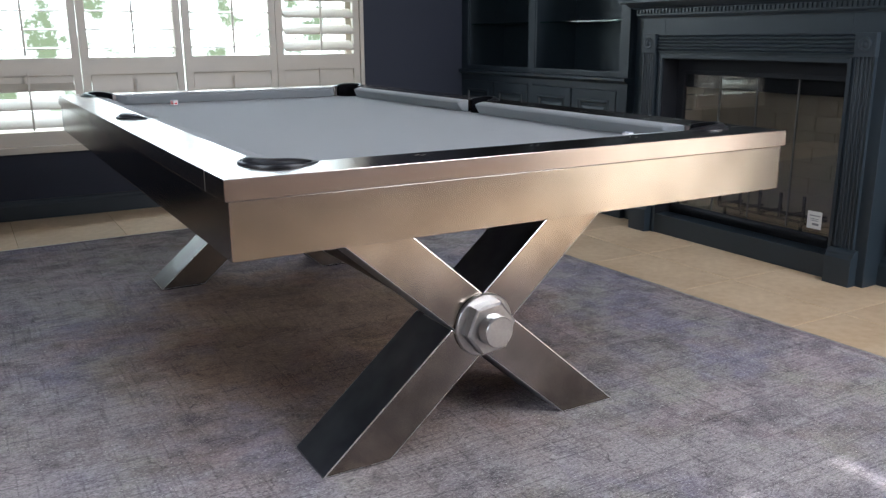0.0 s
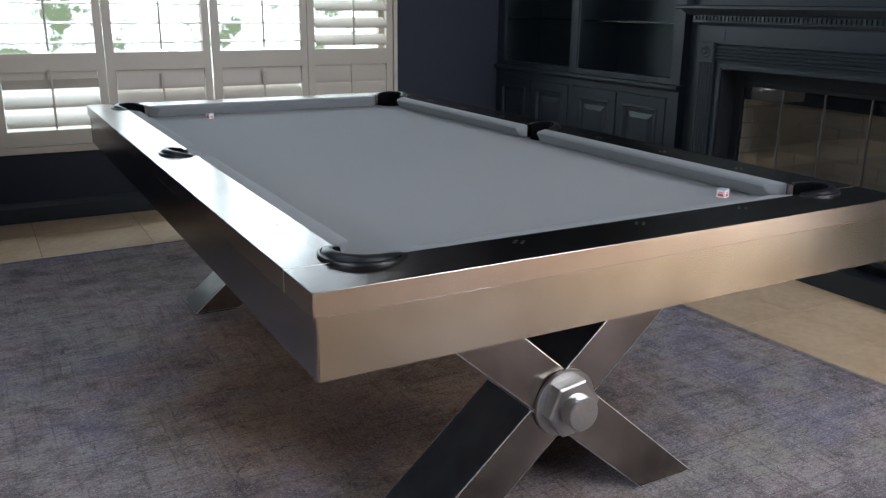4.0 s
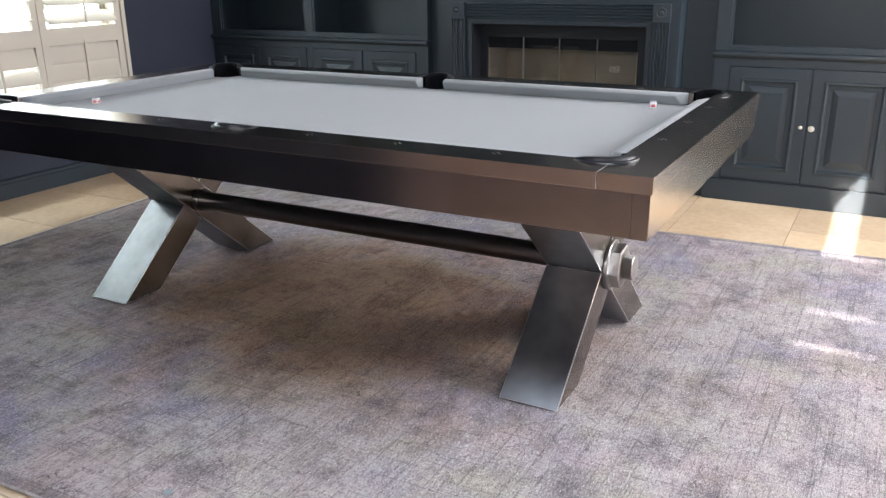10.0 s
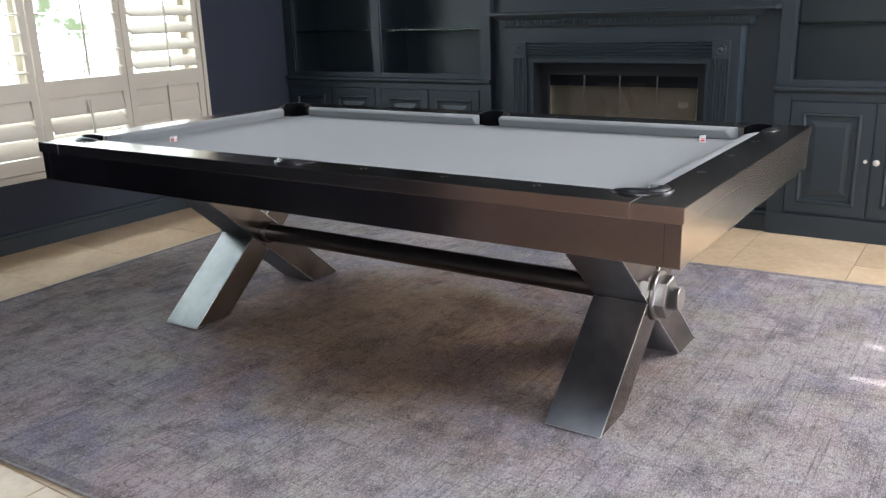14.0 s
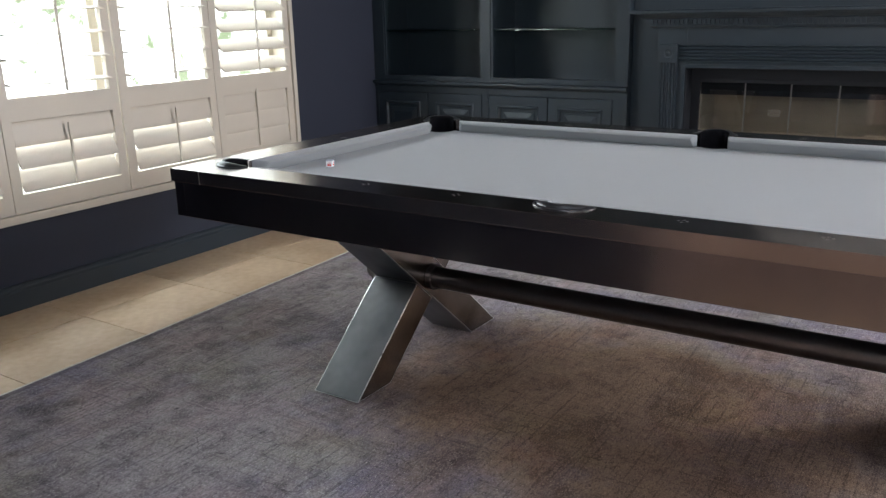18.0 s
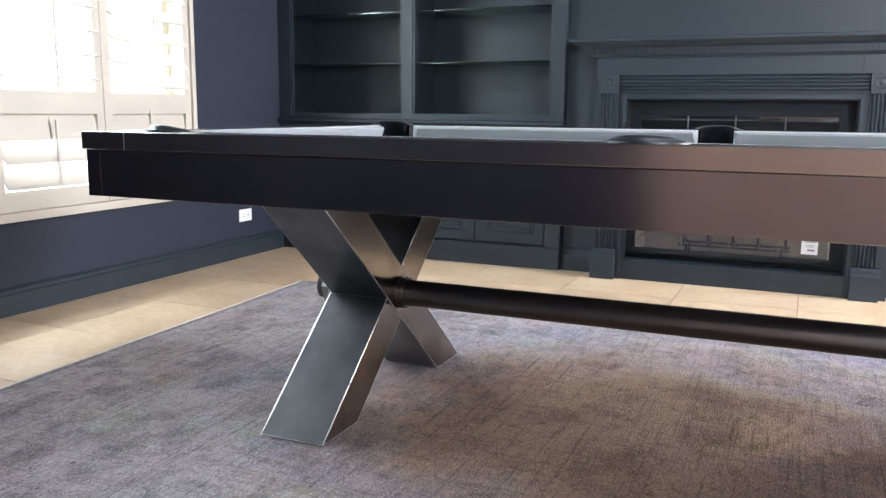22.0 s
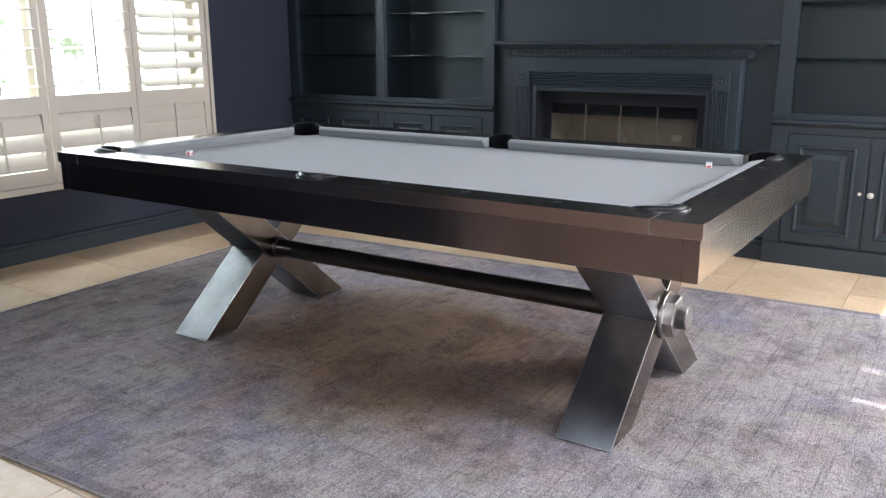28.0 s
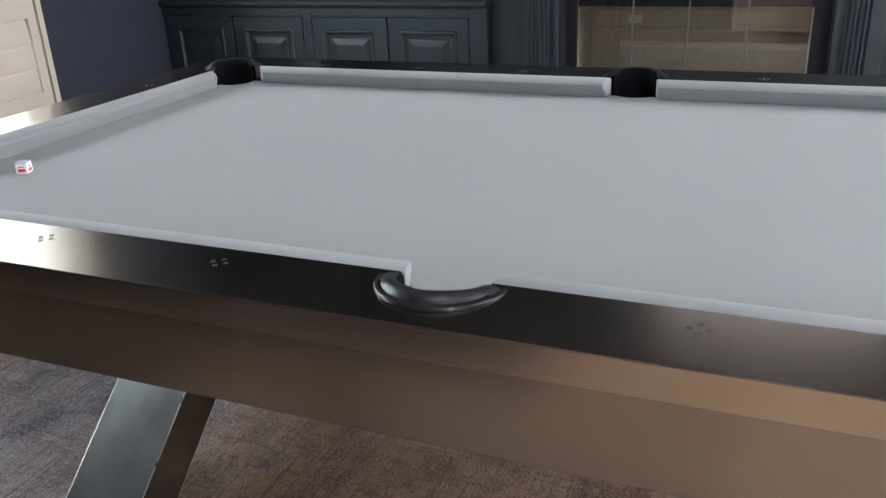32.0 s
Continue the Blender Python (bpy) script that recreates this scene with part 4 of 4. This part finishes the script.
def cushion(along, a_back, a_nose, b_back, b_nose, line, sign):
    """A felt cushion along x or y between two cut ends; the back lies on line, the nose points to the middle."""
    bm = bmesh.new()
    rows = []
    for back, nose in ((a_back, a_nose), (b_back, b_nose)):
        row = []
        for u, z in CUSH:
            w = back + (nose - back) * u / 0.044
            t = (line - u) * sign
            row.append(bm.verts.new((w, t, z) if along == "x" else (t, w, z)))
        rows.append(row)
    k = len(CUSH)
    for i in range(k):
        j = (i + 1) % k
        bm.faces.new((rows[0][i], rows[0][j], rows[1][j], rows[1][i]))
    ends = [bm.faces.new(rows[0]), bm.faces.new(rows[1][::-1])]
    rim = list({e for f in ends for e in f.edges})
    bmesh.ops.bevel(bm, geom=rim, offset=0.004, segments=2, profile=0.5, affect="EDGES")
    part("cushion", bm, CLOTH, table, smooth=True)


for sg in (1, -1):
    cushion("x", -0.500, -0.462, 0.500, 0.462, IY, sg)
    cushion("y", 0.052, 0.064, 1.048, 1.011, IX, sg)
    cushion("y", -1.048, -1.011, -0.052, -0.064, IX, sg)

# pockets
RIM = [(0.0785, TOP + 0.0002), (0.0785, TOP + 0.0028), (0.0775, TOP + 0.0040), (0.0730, TOP + 0.0044), (0.0712, TOP + 0.0048), (0.0692, TOP + 0.0076), (0.0650, TOP + 0.0106), (0.0600, TOP + 0.0120),
       (0.0552, TOP + 0.0118), (0.0528, TOP + 0.0104), (0.0520, TOP + 0.0002)]
DROP = [(0.0518, TOP + 0.0100), (0.0495, TOP + 0.0075), (0.0480, TOP + 0.001), (0.0475, TOP - 0.006), (0.0475, 0.7015), (0.0518, 0.7015)]


def pocket(cx, cy, facing, spread):
    p = part("pocket", sweep_arc(DROP, cx, cy, facing - spread, facing + spread, level=TOP), LINER, table, "black drop pocket", smooth=True)
    part("pocket_floor", lathe([(0.056, 0.7005), (0.056, 0.7012), (0, 0.7012)], Matrix.Translation((cx, cy, 0)), 24), LINER, p)
    part("pocket_wall", lathe([(0.0472, 0.7013), (0.0472, 0.7516), (0.0462, 0.7516), (0.0462, 0.7013)], Matrix.Translation((cx, cy, 0)), 32), LINER, p)
    part("pocket_rim", sweep_arc(RIM, cx, cy, facing - spread, facing + spread, level=TOP), LEATHER, p, "black stitched leather horseshoe rim", smooth=True)
    bm = bmesh.new()
    n = 46
    for i in range(n):
        a = radians(facing - spread + 22 + (2 * spread - 44) * i / (n - 1))
        m = Matrix.Translation((cx, cy, 0)) @ Matrix.Rotation(a, 4, "Z")
        box(bm, 0.0706, 0.0734, -0.0008, 0.0008, TOP + 0.0042, TOP + 0.0054, m=m)
    tagged(part("stitching", bm, LINER, p), kind="stuff")


for mx in (1, -1):
    for my in (1, -1):
        pocket(mx * CX, my * CY, math.degrees(math.atan2(my, mx)), 104)
    pocket(mx * SX, 0, 0 if mx > 0 else 180, 88)

# aprons
for sg in (1, -1):
    a, b = sorted((sg * 1.264, sg * 1.224))
    part("end_apron", boxes((-0.7028, 0.7028, a, b, 0.652, 0.7590), bevel=0.0008), STEEL_END_LIT, table)
    # thin added skins hide the lightened steel at the apron's ends
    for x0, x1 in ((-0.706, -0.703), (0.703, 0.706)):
        part("apron_end_skin", boxes((x0, x1, a, b, 0.652, 0.7590), bevel=0.0008), STEEL_SIDE, table)
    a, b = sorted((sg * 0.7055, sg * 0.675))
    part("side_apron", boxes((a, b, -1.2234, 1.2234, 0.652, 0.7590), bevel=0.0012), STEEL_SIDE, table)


# inlaid sights: four small lozenges each
def sight(x, y):
    bm = bmesh.new()
    for ox, oy in ((0.0095, 0), (-0.0095, 0), (0, 0.0095), (0, -0.0095)):
        for f in [lathe([(0.0042, TOP - 0.002), (0.0042, TOP + 0.0003), (0, TOP + 0.0004)], Matrix.Translation((x + ox, y + oy, 0)), 4)]:
            me = bpy.data.meshes.new("dot")
            f.to_mesh(me)
            f.free()
            bm.from_mesh(me)
            bpy.data.meshes.remove(me)
    part("sight", bm, SIGHT, table, "four inlaid pearl lozenges")


for k in (-3, -2, -1, 1, 2, 3):
    for mx in (1, -1):
        sight(mx * 0.632, k * 0.286)
for k in (-1, 0, 1):
    for my in (1, -1):
        sight(k * 0.286, my * 1.178)

# X-shaped legs: one beam runs through, the other meets it in two halves
SL = 1.137
LEG_Z0, LEG_Z1, LA, LB = RUGTOP + 0.005, 0.6548, 0.268, 0.447


def edge_x(foot, z):
    return foot - SL * (z - RUGTOP)


zi, zo, zt = RUGTOP + LA / SL, RUGTOP + (LA + LB) / (2 * SL), RUGTOP + LB / SL


def leg_beam(outline, ya, yb, mat):
    """One box beam; its flat front and back carry painted warm light, its edges are polished."""
    ob = part("leg_beam", prism(outline, 1, ya, yb, bevel=0.0024), mat, table)
    ob.data.materials.append(POLISHED)
    ob.data.materials.append(STEEL_LEG_FACE_LIT)
    for f in ob.data.polygons:
        if abs(f.normal.y) > 0.95 and f.material_index == 0:
            f.material_index = 2


for sg in (1, -1):
    ya, yb = (0.802, 0.990) if sg > 0 else (-0.972, -0.787)
    full = [(LA, LEG_Z0), (LB, LEG_Z0), (edge_x(LB, LEG_Z1), LEG_Z1), (edge_x(LA, LEG_Z1), LEG_Z1)]
    leg_beam(full, ya, yb, STEEL_LEG_DIMMED if sg > 0 else STEEL_LEG)
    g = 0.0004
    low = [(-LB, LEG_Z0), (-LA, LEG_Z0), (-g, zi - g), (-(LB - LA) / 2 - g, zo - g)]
    leg_beam(low, ya, yb, STEEL_LEG_DIMMED if sg > 0 else STEEL_LEG)
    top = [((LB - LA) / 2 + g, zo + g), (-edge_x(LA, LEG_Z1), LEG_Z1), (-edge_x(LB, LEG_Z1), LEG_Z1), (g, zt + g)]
    leg_beam(top, ya, yb, STEEL_LEG_DIMMED if sg > 0 else STEEL_LEG)
    for side in (1, -1):
        x0, x1 = sorted((side * (LA + 0.012), side * (LB - 0.016)))
        part("foot_pad", boxes((x0, x1, ya + 0.008, yb - 0.008, RUGTOP - 0.002, LEG_Z0), bevel=0.001), LINER, table, "thin black rubber foot pad")
    # washer, hexagon nut and threaded end
    face = Matrix.Translation((0, yb if sg > 0 else ya, zo)) @ Matrix.Rotation(radians(-90 * sg), 4, "X")
    part("washer", lathe([(0.0, 0.0), (0.080, 0.0), (0.0825, 0.002), (0.0825, 0.010), (0.080, 0.0125), (0.045, 0.0125), (0, 0.0125)], face, 40), BOLT, table, smooth=True)
    bm = lathe([(0.0, 0.0127), (0.072, 0.0127), (0.072, 0.0425), (0.066, 0.0465), (0, 0.0465)], face @ Matrix.Rotation(radians(8), 4, "Z"), 6)
    part("nut", bm, BOLT, table, "large steel hexagon nut")
    thread = [(0.0, 0.0467)]
    for i in range(9):
        thread += [(0.0405, 0.0467 + i * 0.0033), (0.0372, 0.0467 + i * 0.0033 + 0.0017)]
    part("bolt", lathe(thread + [(0.0405, 0.0768), (0.038, 0.0795), (0, 0.0795)], face, 36), BOLT, table, "threaded bolt end")
    inner = Matrix.Translation((0, ya - 0.0003 if sg > 0 else yb + 0.0003, 0.325)) @ Matrix.Rotation(radians(90 * sg), 4, "X")
    part("collar", lathe([(0, 0), (0.045, 0), (0.047, 0.002), (0.047, 0.020), (0.045, 0.022), (0.039, 0.022)], inner, 32), PIPE, table, smooth=True)
along = Matrix.Translation((0, -0.7865, 0.325)) @ Matrix.Rotation(radians(-90), 4, "X")
part("stretcher", lathe([(0, 0), (0.0385, 0), (0.0385, 1.588), (0, 1.588)], along, 36), PIPE, table, "dark bronze pipe stretcher", smooth=True)
for sg in (1, -1):
    part("leg_plate", boxes((-0.50, 0.50, min(sg * 0.77, sg * 1.00), max(sg * 0.77, sg * 1.00), 0.6552, 0.6598)), IRON, table)


def chalk_cube(x, y, turn):
    c = thing("chalk_cube", (x, y, BED), "billiard chalk cube in a white and red wrapper on felt", "chalk", "chalk cubes on the table")
    m = Matrix.Translation((x, y, BED)) @ Matrix.Rotation(radians(turn), 4, "Z")
    h = 0.0112
    part("wrapper", box(bmesh.new(), -h, h, -h, h, 0.0003, 0.0200, bevel=0.0012, m=m), CHALK_PAPER, c)
    part("chalk", box(bmesh.new(), -h * 0.97, h * 0.97, -h * 0.97, h * 0.97, 0.0201, 0.0222, bevel=0.0006, m=m), CHALK_TOP, c)
    bm = bmesh.new()
    for k in range(4):
        r = m @ Matrix.Rotation(radians(90 * k), 4, "Z")
        box(bm, -0.007, 0.007, -h - 0.0003, -h, 0.004, 0.010, m=r)
        box(bm, -0.005, 0.006, -h - 0.0003, -h, 0.0125, 0.0145, m=r)
    part("print", bm, RED_INK, c, "red printed panel")
    c.rotation_mode = "XYZ"


chalk_cube(0.478, -0.950, 18)
chalk_cube(-0.292, 0.994, 25)

# small litter on the rug
scrap = thing("paper_scrap", (-1.252, -0.259, RUGTOP), "small blue-grey torn scrap lying on the rug", "scrap")
part("flake", prism([(-1.266, -0.262), (-1.252, -0.273), (-1.238, -0.261), (-1.243, -0.249), (-1.260, -0.247)], 2, RUGTOP + 0.0012, RUGTOP + 0.0024), material("blue_grey_paper", (0.22, 0.27, 0.30), 0.8, vary=0.1, bump=0.05), scrap)

# ---- floor tiles ----
floor = tagged(part("floor", boxes((WEST - 0.1, EAST + 0.1, SOUTH - 0.1, NORTH + 0.1, -0.06, -0.003)), GROUT), "beige travertine tile floor", "floor", kind="structure")
TS = 0.5305
variants = []
rng = random.Random(5)
for k in range(6):
    bm = bmesh.new()
    box(bm, -TS / 2 + 0.0018, TS / 2 - 0.0018, -TS / 2 + 0.0018, TS / 2 - 0.0018, -0.0029, 0.0, bevel=0.0012)
    for v in bm.verts:
        v.co.z += rng.uniform(-0.0003, 0.0003) if v.co.z > -0.002 else 0
    me = bpy.data.meshes.new("tile")
    bm.to_mesh(me)
    bm.free()
    me.materials.append(TILE)
    variants.append(me)
ix0, ix1 = math.floor((WEST - 1.74) / TS), math.ceil((EAST - 1.74) / TS)
iy0, iy1 = math.floor((SOUTH - 0.785) / TS), math.ceil((NORTH - 0.785) / TS)
for i in range(ix0, ix1 + 1):
    for j in range(iy0, iy1 + 1):
        x, y = 1.74 + (i + 0.5) * TS, 0.785 + (j + 0.5) * TS
        behind = x + TS / 2 < (NOOK if y - TS / 2 > 0.18 else NEAR) - 0.02 and y - TS / 2 > -0.70        # past the stepped west wall
        if WEST - TS / 2 < x < EAST + 0.1 and SOUTH - TS / 2 < y < NORTH + TS / 2 - 0.02 and not behind:
            ob = new("tile", rng.choice(variants))
            ob.location = (x, y, 0)
            ob.rotation_euler = (0, 0, math.pi / 2 * rng.randrange(4))
            ob.parent = floor
